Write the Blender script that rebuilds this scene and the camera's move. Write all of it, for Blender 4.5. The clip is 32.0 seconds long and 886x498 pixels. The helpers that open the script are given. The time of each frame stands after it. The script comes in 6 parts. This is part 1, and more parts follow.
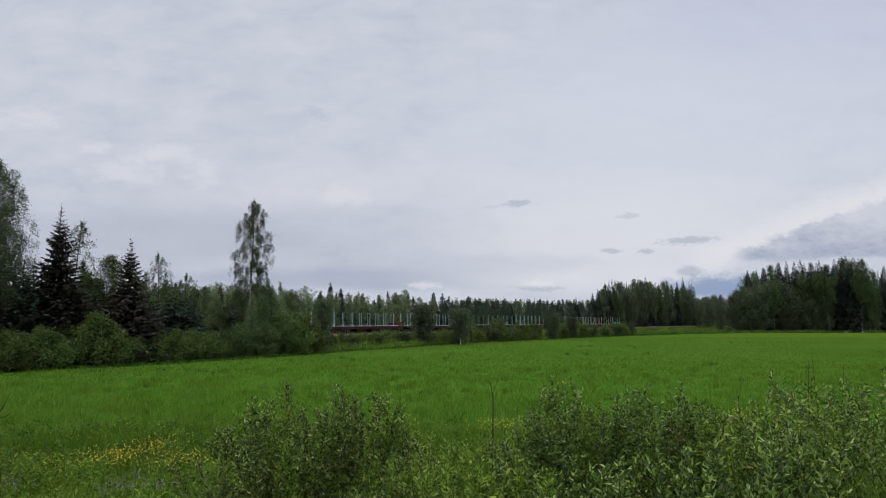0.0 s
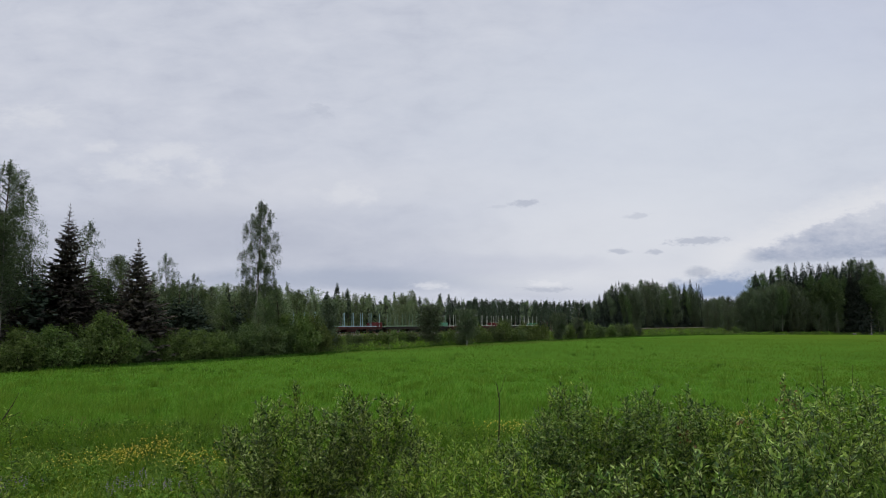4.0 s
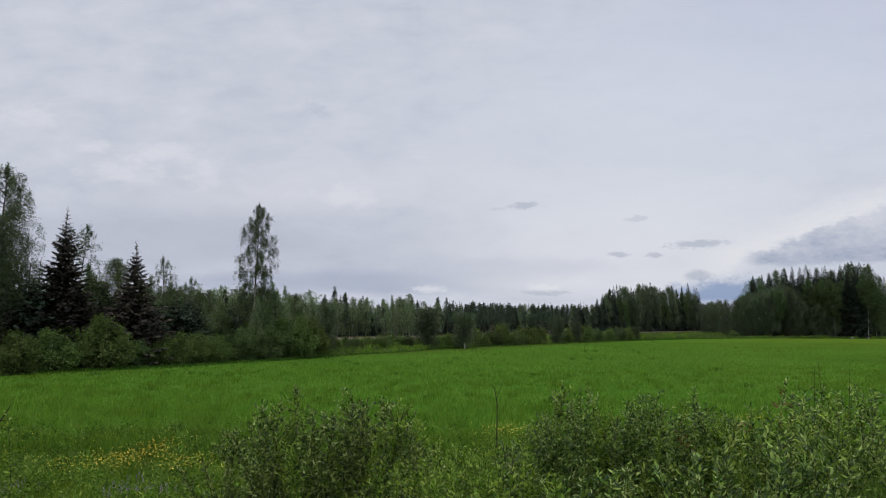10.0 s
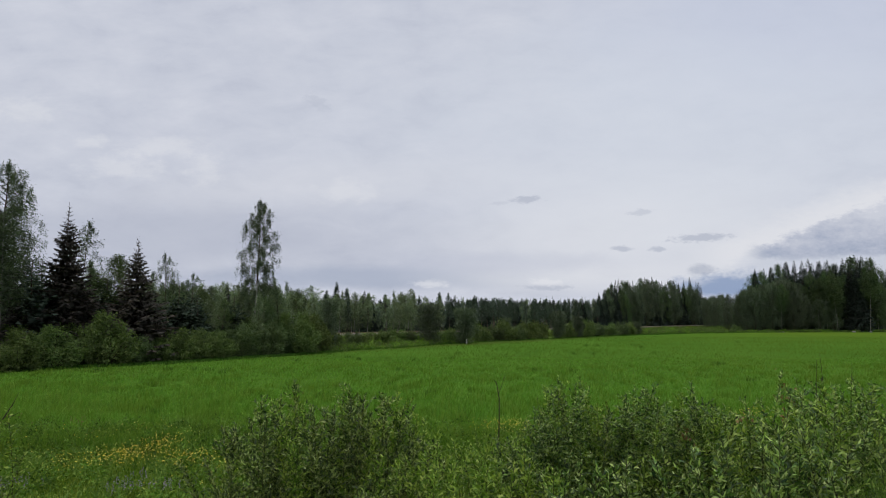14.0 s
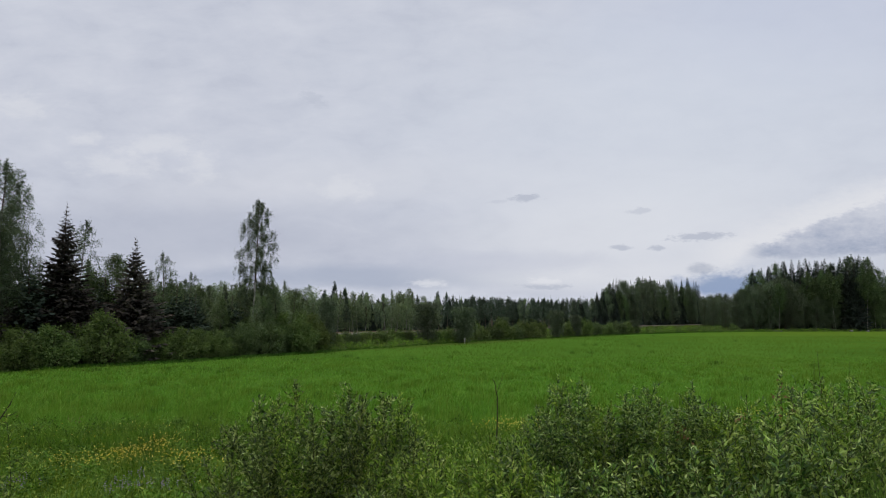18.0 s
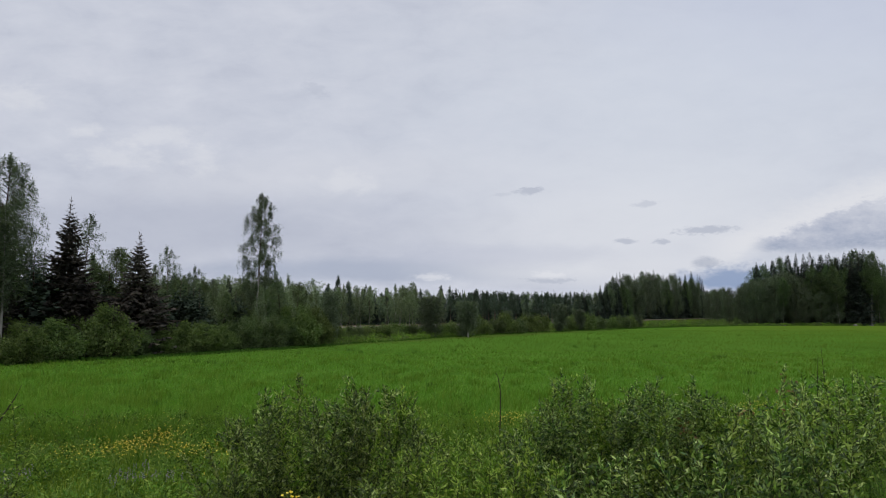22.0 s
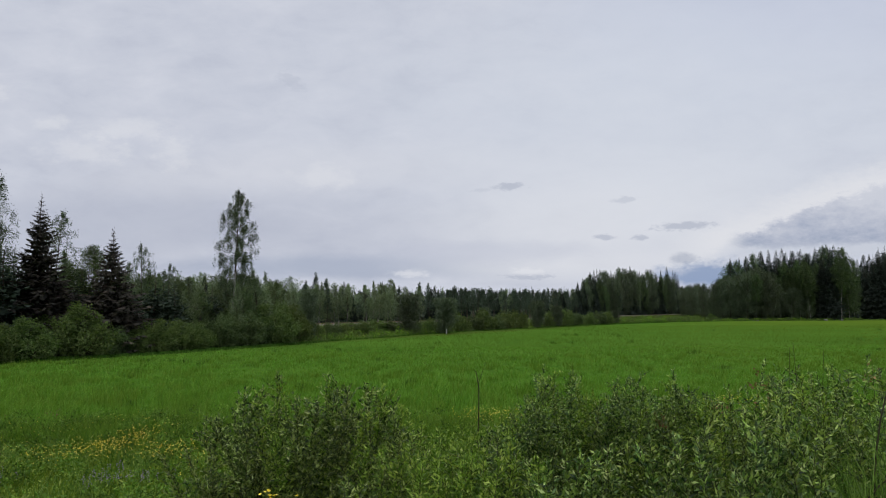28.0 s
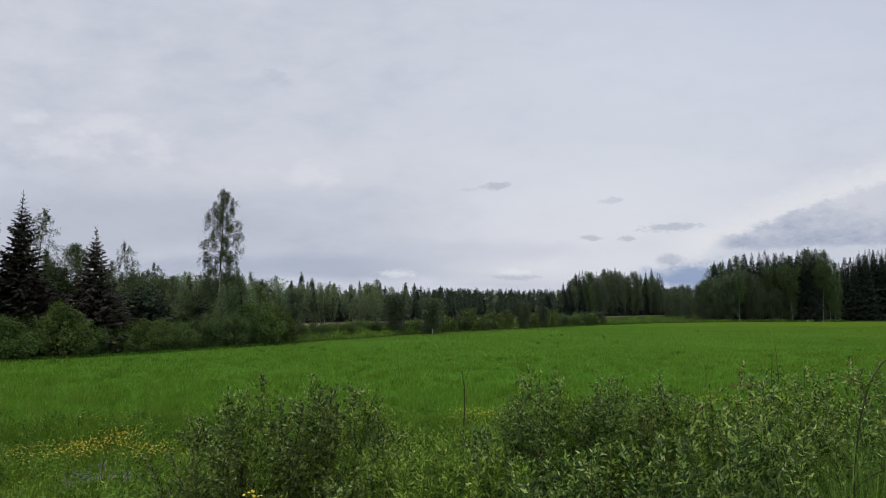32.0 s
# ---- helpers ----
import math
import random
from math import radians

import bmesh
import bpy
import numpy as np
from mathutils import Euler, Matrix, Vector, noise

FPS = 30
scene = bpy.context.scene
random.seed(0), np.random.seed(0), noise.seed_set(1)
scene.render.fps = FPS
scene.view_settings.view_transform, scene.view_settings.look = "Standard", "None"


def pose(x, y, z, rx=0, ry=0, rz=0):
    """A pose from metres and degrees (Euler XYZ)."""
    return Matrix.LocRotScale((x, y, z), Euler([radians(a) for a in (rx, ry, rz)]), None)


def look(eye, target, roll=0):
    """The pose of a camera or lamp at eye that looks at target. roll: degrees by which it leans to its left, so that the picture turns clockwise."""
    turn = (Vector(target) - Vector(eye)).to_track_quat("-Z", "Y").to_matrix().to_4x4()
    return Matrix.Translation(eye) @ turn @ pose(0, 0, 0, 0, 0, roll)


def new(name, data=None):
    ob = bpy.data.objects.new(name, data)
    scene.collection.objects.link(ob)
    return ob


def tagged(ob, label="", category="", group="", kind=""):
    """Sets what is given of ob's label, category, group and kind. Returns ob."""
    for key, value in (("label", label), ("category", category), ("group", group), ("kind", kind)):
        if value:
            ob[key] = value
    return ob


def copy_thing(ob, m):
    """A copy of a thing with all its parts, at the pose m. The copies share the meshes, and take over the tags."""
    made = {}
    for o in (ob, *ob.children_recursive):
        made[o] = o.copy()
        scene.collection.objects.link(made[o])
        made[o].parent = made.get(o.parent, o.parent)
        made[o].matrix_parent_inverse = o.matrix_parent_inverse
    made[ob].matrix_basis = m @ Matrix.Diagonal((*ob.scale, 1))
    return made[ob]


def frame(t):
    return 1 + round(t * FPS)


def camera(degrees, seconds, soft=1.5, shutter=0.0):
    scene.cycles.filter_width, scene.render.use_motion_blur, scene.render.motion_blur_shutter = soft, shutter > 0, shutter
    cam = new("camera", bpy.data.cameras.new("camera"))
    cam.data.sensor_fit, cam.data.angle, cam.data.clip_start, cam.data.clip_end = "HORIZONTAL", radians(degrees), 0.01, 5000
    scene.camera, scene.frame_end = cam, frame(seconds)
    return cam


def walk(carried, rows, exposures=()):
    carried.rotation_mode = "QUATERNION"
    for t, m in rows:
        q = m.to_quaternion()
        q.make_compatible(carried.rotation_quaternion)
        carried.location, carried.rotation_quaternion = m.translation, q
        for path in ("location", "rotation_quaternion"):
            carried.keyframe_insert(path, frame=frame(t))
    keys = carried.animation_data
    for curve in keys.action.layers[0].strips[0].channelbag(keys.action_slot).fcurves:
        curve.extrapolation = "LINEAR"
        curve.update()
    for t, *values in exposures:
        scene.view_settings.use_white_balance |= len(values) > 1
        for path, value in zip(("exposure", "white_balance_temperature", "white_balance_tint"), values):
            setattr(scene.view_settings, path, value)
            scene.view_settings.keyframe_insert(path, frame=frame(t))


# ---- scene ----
cam = camera(67.7, 32.0, soft=1.0)
EYE = (0.0, 0.0, 3.4)
# seconds, yaw, pitch, roll: a hand-held camera on one spot, turning a little
TURNS = [
    (0, 0, 6.3, 0), (0.5, -0.3, 6.44, 0.22), (1, 0.07, 6.64, 0.35), (1.5, 0.43, 6.49, 0.43), (2, 0.54, 6.45, 0.23),
    (2.5, 0.36, 5.98, -0.09), (4.5, 0.67, 6.59, -0.08), (5, 0.97, 6.84, 0.17), (5.5, 1.22, 6.98, 0.34), (6, 1.41, 6.92, 0.38),
    (6.5, 1.41, 7.06, 0.25), (7, 1.24, 7.02, -0.08), (7.5, 1.12, 7.1, -0.27), (8, 1.19, 7.06, -0.18), (8.5, 1, 7, -0.27),
    (9, 0.99, 6.85, -0.28), (9.5, 0.69, 6.71, -0.26), (10, 0.36, 6.66, -0.21), (10.5, 0.4, 6.32, -0.1), (11, 0.4, 6.23, -0.02),
    (11.5, 0.51, 6.19, -0.02), (12, 0.49, 6.24, 0.03), (12.5, 0.51, 6.36, 0.08), (13, 0.54, 6.31, 0.19), (13.5, 0.53, 6.35, -0.09),
    (14, 0.52, 6.25, -0), (14.5, 0.43, 6.23, -0.01), (16.5, 0.3, 5.49, -0.16), (17, 0.09, 5.62, -0.15), (17.5, 0.27, 5.85, -0.1),
    (18, 0.36, 6.19, 0.02), (18.5, 0.25, 6.33, -0.09), (19, 0.35, 6.06, -0.28), (19.5, 0.28, 5.94, -0.15), (20, 0.98, 5.54, 0.04),
    (20.5, 0.86, 5.48, -0.07), (21, 0.7, 5.49, -0.26), (21.5, 0.5, 5.53, -0.17), (22, 0.64, 5.66, -0.04), (22.5, 0.73, 5.6, -0.18),
    (23, 0.76, 5.96, -0.2), (23.5, 0.67, 5.85, -0.2), (24, 0.68, 5.74, -0.15), (24.5, 0.15, 5.77, -0.1), (26.5, -0.4, 5.1, -0.14),
    (27, -0.99, 5.56, -0.06), (27.5, -1.35, 5.52, 0.19), (28, -1.22, 5.39, 0.24), (28.5, -1.31, 5.66, 0.36), (29, -1.43, 5.5, 0.4),
    (29.5, -1.55, 5.54, 0.36), (30, -1.96, 5.17, 0.14), (30.5, -2.8, 5.15, -0.28), (31, -2.61, 5.28, -0.22), (31.5, -2.53, 5.37, -0.01),
    (32, -2.42, 5.41, 0.04),
]
walk(cam, [(t, pose(*EYE, 90 + p, r, y)) for t, y, p, r in TURNS])

# ---- world, sun and cloud deck ----
SUN_EL, SUN_AZ = radians(48), radians(200)
world = bpy.data.worlds.new("overcast_sky")
scene.world = world
world.use_nodes = True


class Nodes:
    """Short helper to write node trees."""

    def __init__(self, tree):
        self.tree = tree
        tree.nodes.clear()

    def add(self, kind):
        return self.tree.nodes.new(kind)

    def link(self, a, b):
        self.tree.links.new(a, b)

    def put(self, socket, value):
        if isinstance(value, bpy.types.NodeSocket):
            self.link(value, socket)
        else:
            socket.default_value = value

    def math(self, op, a, b=0.0, c=0.0, clamp=False):
        n = self.add("ShaderNodeMath")
        n.operation, n.use_clamp = op, clamp
        for i, v in enumerate((a, b, c)):
            self.put(n.inputs[i], v)
        return n.outputs[0]

    def mix(self, fac, a, b, blend="MIX"):
        n = self.add("ShaderNodeMix")
        n.data_type, n.blend_type = "RGBA", blend
        self.put(n.inputs[0], fac)
        self.put(n.inputs[6], (*a, 1) if isinstance(a, tuple) else a)
        self.put(n.inputs[7], (*b, 1) if isinstance(b, tuple) else b)
        return n.outputs[2]

    def noise(self, vec, scale, detail=4.0, rough=0.55, dist=0.0):
        n = self.add("ShaderNodeTexNoise")
        if vec is not None:
            self.link(vec, n.inputs["Vector"])
        n.inputs["Scale"].default_value = scale
        n.inputs["Detail"].default_value = detail
        n.inputs["Roughness"].default_value = rough
        n.inputs["Distortion"].default_value = dist
        return n.outputs["Fac"]

    def ramp(self, fac, stops, smooth=False):
        n = self.add("ShaderNodeValToRGB")
        cr = n.color_ramp
        cr.interpolation = "EASE" if smooth else "LINEAR"
        while len(cr.elements) < len(stops):
            cr.elements.new(0.5)
        for e, (p, c) in zip(cr.elements, stops):
            e.position, e.color = p, (*c, 1) if len(c) == 3 else c
        self.link(fac, n.inputs[0])
        return n.outputs[0]

    def span(self, value, a, b, c=0.0, d=1.0, smooth=True):
        n = self.add("ShaderNodeMapRange")
        n.interpolation_type = "SMOOTHSTEP" if smooth else "LINEAR"
        self.put(n.inputs[0], value)
        for i, v in enumerate((a, b, c, d)):
            n.inputs[i + 1].default_value = v
        return n.outputs[0]

    def mapped(self, vec, loc=(0, 0, 0), rot=(0, 0, 0), scale=(1, 1, 1)):
        n = self.add("ShaderNodeMapping")
        self.link(vec, n.inputs[0])
        n.inputs[1].default_value, n.inputs[2].default_value, n.inputs[3].default_value = loc, rot, scale
        return n.outputs[0]


def overcast():
    k = Nodes(world.node_tree)
    sky = k.add("ShaderNodeTexSky")
    sky.sky_type, sky.sun_disc, sky.sun_elevation, sky.sun_rotation = "NISHITA", False, SUN_EL, SUN_AZ
    sky.air_density, sky.dust_density, sky.ozone_density = 1.0, 4.0, 2.0
    co = k.add("ShaderNodeTexCoord").outputs["Generated"]
    z = k.add("ShaderNodeSeparateXYZ")
    k.link(co, z.inputs[0])
    # an overcast sky is brightest overhead
    grey = k.ramp(k.math("MAXIMUM", z.outputs[2], 0.0), [
        (0.0, (0.52, 0.56, 0.66)), (0.10, (0.62, 0.64, 0.71)), (0.42, (0.60, 0.625, 0.71)), (0.62, (0.95, 0.97, 1.05)), (1.0, (1.65, 1.67, 1.72))])
    part = k.mix(0.9, k.mix(1.0, sky.outputs[0], (0.1, 0.1, 0.1), "MULTIPLY"), grey)
    bg = k.add("ShaderNodeBackground")
    k.link(part, bg.inputs[0])
    bg.inputs[1].default_value = 1.0
    out = k.add("ShaderNodeOutputWorld")
    k.link(bg.outputs[0], out.inputs[0])


overcast()
sun = new("sun", bpy.data.lights.new("sun", "SUN"))
sun.data.energy, sun.data.angle, sun.data.color = 0.9, radians(25), (1.0, 0.95, 0.88)
sun.matrix_world = look((0, 0, 0), (-math.sin(SUN_AZ) * math.cos(SUN_EL), -math.cos(SUN_AZ) * math.cos(SUN_EL), -math.sin(SUN_EL)))

MATS = {}


def material(name):
    m = bpy.data.materials.new(name)
    m.use_nodes = True
    MATS[name] = m
    return m, Nodes(m.node_tree)


def finish(k, shader):
    out = k.add("ShaderNodeOutputMaterial")
    k.link(shader, out.inputs[0])


def cloud_material():
    m, k = material("cloud")
    co = k.add("ShaderNodeTexCoord").outputs["Object"]
    s = k.add("ShaderNodeSeparateXYZ")
    k.link(co, s.inputs[0])
    depth = k.math("MAXIMUM", s.outputs[1], 1.0)
    u = k.math("DIVIDE", s.outputs[0], depth)
    w = k.math("DIVIDE", s.outputs[2], depth)
    uw = k.add("ShaderNodeCombineXYZ")
    k.link(u, uw.inputs[0])
    k.link(w, uw.inputs[1])
    uw = uw.outputs[0]
    flat = k.mapped(co, scale=(0.0016, 0.0011, 0.0))
    wisp = k.noise(k.mapped(flat, rot=(0, 0, 0.5), scale=(1.0, 0.6, 1.0)), 1.5, 7, 0.6, 0.6)
    broad = k.noise(flat, 0.8, 5, 0.5, 0.4)
    fine = k.noise(k.mapped(uw, scale=(1.0, 2.4, 1.0)), 11.0, 7, 0.62, 0.3)
    edge = k.noise(k.mapped(uw, scale=(1.0, 1.8, 1.0)), 28.0, 6, 0.65)
    tiny = k.noise(k.mapped(uw, scale=(1.0, 2.2, 1.0)), 75.0, 5, 0.6)
    puff = k.noise(k.mapped(uw, scale=(1.0, 2.6, 1.0)), 7.0, 8, 0.6, 0.5)

    tone = k.math("ADD", k.math("MULTIPLY", wisp, 0.55), k.math("MULTIPLY", broad, 0.45))
    tone = k.math("ADD", k.math("MULTIPLY", tone, 0.5), k.math("ADD", k.math("MULTIPLY", fine, 0.32), k.math("MULTIPLY", puff, 0.18)))
    col = k.ramp(tone, [(0.36, (0.50, 0.53, 0.63)), (0.48, (0.595, 0.625, 0.715)), (0.60, (0.665, 0.69, 0.77)), (0.72, (0.75, 0.765, 0.825))])

    def patch(bu, bw, a, b, tilt, colour, strength, soft=0.9, rough=0.8, grain=edge):
        """A bank or streak of cloud at bearing bu and slope bw, a wide and b high."""
        nonlocal col
        p = k.mapped(uw, loc=(-bu, -bw, 0))
        p = k.mapped(p, rot=(0, 0, -tilt))
        p = k.mapped(p, scale=(1 / a, 1 / b, 0))
        ln = k.add("ShaderNodeVectorMath")
        ln.operation = "LENGTH"
        k.link(p, ln.inputs[0])
        d = k.math("ADD", ln.outputs["Value"], k.math("MULTIPLY", k.math("SUBTRACT", grain, 0.5), rough))
        fac = k.span(d, 1.0 + soft * 0.5, 1.0 - soft * 0.5, 0.0, strength)
        col = k.mix(fac, col, colour)

    light, lit = (0.74, 0.75, 0.80), (0.80, 0.81, 0.845)
    dim, dark, blue = (0.47, 0.50, 0.60), (0.36, 0.40, 0.50), (0.25, 0.34, 0.53)

    # broad shading of the deck
    patch(-0.4114, 0.1204, 0.36, 0.055, 0.0, dim, 0.55, 1.4, 1.2, puff)
    patch(-0.1224, 0.0645, 0.26, 0.016, 0.0, (0.40, 0.45, 0.57), 0.75, 1.2, 1.0, fine)
    patch(0.2941, 0.1462, 0.24, 0.075, 0.1, lit, 0.7, 1.6, 0.9, puff)
    patch(0.2176, 0.0688, 0.20, 0.020, 0.0, lit, 0.5, 1.4, 1.2, fine)
    patch(0.0646, 0.086, 0.16, 0.015, 0.0, (0.52, 0.55, 0.66), 0.45, 1.4, 1.2, fine)
    patch(0.5066, 0.4386, 0.26, 0.11, 0.0, (0.53, 0.58, 0.74), 0.6, 1.6, 0.8, puff)
    patch(-0.1224, 0.2064, 0.32, 0.03, 0.05, light, 0.4, 1.5, 1.4, puff)
    patch(0.40, 0.30, 0.42, 0.15, 0.0, (0.70, 0.745, 0.825), 0.6, 1.7, 0.7, puff)
    # bank of darker cloud with its lit rim, rising to the right
    d = k.math("SUBTRACT", w, k.math("ADD", k.math("MULTIPLY", u, 0.355), -0.049))
    d = k.math("ADD", d, k.math("MULTIPLY", k.math("SUBTRACT", puff, 0.5), 0.026))
    d = k.math("ADD", d, k.math("MULTIPLY", k.math("SUBTRACT", edge, 0.5), 0.034))
    d = k.math("ADD", d, k.math("MULTIPLY", k.math("SUBTRACT", tiny, 0.5), 0.022))
    body = k.math("ADD", k.math("MULTIPLY", puff, 0.40), k.math("ADD", k.math("MULTIPLY", edge, 0.40), k.math("MULTIPLY", tiny, 0.20)))
    right = k.span(u, 0.43, 0.48)
    # paler air under the bank, a bright rim over it
    col = k.mix(k.math("MULTIPLY", k.span(d, 0.01, -0.02, 0.0, 0.75), right), col, (0.61, 0.645, 0.725))
    col = k.mix(k.math("MULTIPLY", k.math("MULTIPLY", k.span(d, 0.05, 0.0), k.span(d, -0.03, -0.005)), k.span(u, 0.32, 0.44)), col, (0.78, 0.79, 0.83))
    floor_ = k.math("ADD", w, k.math("ADD", k.math("MULTIPLY", k.math("SUBTRACT", edge, 0.5), 0.024), k.math("MULTIPLY", u, -0.03)))
    bank = k.math("MULTIPLY", k.math("MULTIPLY", k.span(d, 0.005, -0.007), right), k.span(floor_, 0.074, 0.084))
    lift = k.math("ADD", w, k.math("MULTIPLY", k.math("SUBTRACT", body, 0.5), 0.24))
    inner = k.ramp(k.span(lift, 0.088, 0.165, 0.0, 1.0, False), [(0.0, (0.37, 0.42, 0.54)), (0.25, (0.45, 0.49, 0.60)), (0.6, (0.55, 0.58, 0.67)), (1.0, (0.63, 0.655, 0.73))])
    inner = k.mix(k.span(d, -0.012, 0.0, 0.0, 0.45), inner, (0.72, 0.735, 0.80))
    col = k.mix(k.math("MULTIPLY", bank, 0.95), col, inner)
    patch(0.415, 0.052, 0.062, 0.018, 0.0, blue, 0.85, 1.3, 2.6)
    patch(0.3748, 0.0757, 0.020, 0.007, 0.0, dark, 0.5, 1.2, 2.0)
    # small loose scraps
    for x, y, a, b, tilt, g in ((0.1139, 0.1806, 0.024, 0.0065, 0.05, 0.75), (0.2839, 0.1617, 0.02, 0.006, 0.12, 0.45), (0.2541, 0.1075, 0.017, 0.005, 0.0, 0.75),
                                (0.3085, 0.1066, 0.014, 0.0045, 0.0, 0.75), (0.3757, 0.1238, 0.045, 0.0078, 0.06, 0.8), (0.0731, 0.1754, 0.014, 0.004, 0.1, 0.3),
                                (0.1453, 0.0507, 0.036, 0.006, 0.0, 0.7), (-0.2006, 0.3268, 0.02, 0.012, -0.5, 0.35)):
        patch(x, y, a * 0.85, b * 0.72, tilt, (0.45, 0.485, 0.58), g * 0.85, 0.9, 2.8, tiny)
    for x, y, a, b in ((-0.4862, 0.2279, 0.05, 0.010), (-0.4326, 0.2597, 0.05, 0.009), (-0.3689, 0.2279, 0.02, 0.014), (-0.6409, 0.3139, 0.045, 0.012),
                       (-0.5389, 0.2683, 0.02, 0.006), (-0.0289, 0.055, 0.02, 0.004), (-0.1564, 0.1935, 0.035, 0.010)):
        patch(x, y, a, b * 1.2, 0.0, lit, 0.42, 1.8, 4.4, edge)
    patch(0.1453, 0.0575, 0.022, 0.0055, 0.0, (0.80, 0.81, 0.85), 0.7, 1.3, 3.4, tiny)
    patch(-0.0289, 0.055, 0.020, 0.004, 0.0, (0.78, 0.79, 0.84), 0.5, 1.4, 3.8, tiny)
    col = k.mix(1.0, col, (0.995, 1.0, 1.012), "MULTIPLY")
    em = k.add("ShaderNodeEmission")
    em.inputs[1].default_value = 0.93
    k.link(col, em.inputs[0])
    tr = k.add("ShaderNodeBsdfTransparent")
    mx = k.add("ShaderNodeMixShader")
    # the deck thins out overhead and far off
    k.link(k.math("MULTIPLY", k.span(w, 0.85, 0.65), k.span(s.outputs[1], 200.0, 500.0), clamp=True), mx.inputs[0])
    k.link(tr.outputs[0], mx.inputs[1])
    k.link(em.outputs[0], mx.inputs[2])
    finish(k, mx.outputs[0])
    return m


def leaf_material(name, dark, mid, light, rough=0.5, through_light=0.3, spec=0.3, pale=None, vary=1.0, ripe=None):
    m, k = material(name)
    g = k.add("ShaderNodeNewGeometry")
    info = k.add("ShaderNodeObjectInfo")
    col = k.ramp(g.outputs["Random Per Island"], [(0.0, dark), (0.5, mid), (0.86, light), (1.0, pale or light)])
    hs = k.add("ShaderNodeHueSaturation")
    k.link(k.span(info.outputs["Random"], 0.0, 1.0, 0.5 - 0.02 * vary, 0.5 + 0.015 * vary, False), hs.inputs["Hue"])
    k.link(k.span(info.outputs["Random"], 0.0, 1.0, 1 - 0.25 * vary, 1 + 0.3 * vary, False), hs.inputs["Value"])
    k.link(col, hs.inputs["Color"])
    patchy = k.noise(g.outputs["Position"], 0.9, 3)
    col = k.mix(k.span(patchy, 0.35, 0.7, 0.0, 0.35), hs.outputs[0], dark)
    if ripe:
        s = k.add("ShaderNodeSeparateXYZ")
        k.link(g.outputs["Position"], s.inputs[0])
        drift = k.math("ADD", s.outputs[0], k.span(k.noise(g.outputs["Position"], 0.06, 4), 0.3, 0.7, -25.0, 25.0, False))
        col = k.mix(k.span(drift, 10.0, 75.0, 0.0, 0.6), col, ripe)
        col = k.mix(k.span(drift, -2.0, -28.0, 0.0, 0.15), col, ripe)
    p = k.add("ShaderNodeBsdfPrincipled")
    k.link(col, p.inputs["Base Color"])
    p.inputs["Roughness"].default_value = rough
    p.inputs["Specular IOR Level"].default_value = spec
    t = k.add("ShaderNodeBsdfTranslucent")
    k.link(k.mix(1.0, col, (1.15, 1.25, 0.6), "MULTIPLY"), t.inputs[0])
    mx = k.add("ShaderNodeMixShader")
    mx.inputs[0].default_value = through_light
    k.link(p.outputs[0], mx.inputs[1])
    k.link(t.outputs[0], mx.inputs[2])
    finish(k, mx.outputs[0])
    return m


def solid_material(name, a, b, scale=6.0, rough=0.7, metal=0.0, bump=0.2, stretch=(1, 1, 1), stops=(0.35, 0.65)):
    m, k = material(name)
    co = k.add("ShaderNodeTexCoord").outputs["Object"]
    v = k.mapped(co, scale=stretch)
    n1 = k.noise(v, scale, 6, 0.6)
    n2 = k.noise(v, scale * 0.17, 3)
    fac = k.math("ADD", k.math("MULTIPLY", n1, 0.65), k.math("MULTIPLY", n2, 0.35))
    col = k.ramp(fac, [(stops[0], a), (stops[1], b)])
    p = k.add("ShaderNodeBsdfPrincipled")
    k.link(col, p.inputs["Base Color"])
    p.inputs["Roughness"].default_value, p.inputs["Metallic"].default_value = rough, metal
    p.inputs["Specular IOR Level"].default_value = 0.2
    bp = k.add("ShaderNodeBump")
    bp.inputs["Strength"].default_value = bump
    bp.inputs["Distance"].default_value = 0.02
    k.link(n1, bp.inputs["Height"])
    k.link(bp.outputs[0], p.inputs["Normal"])
    finish(k, p.outputs[0])
    return m


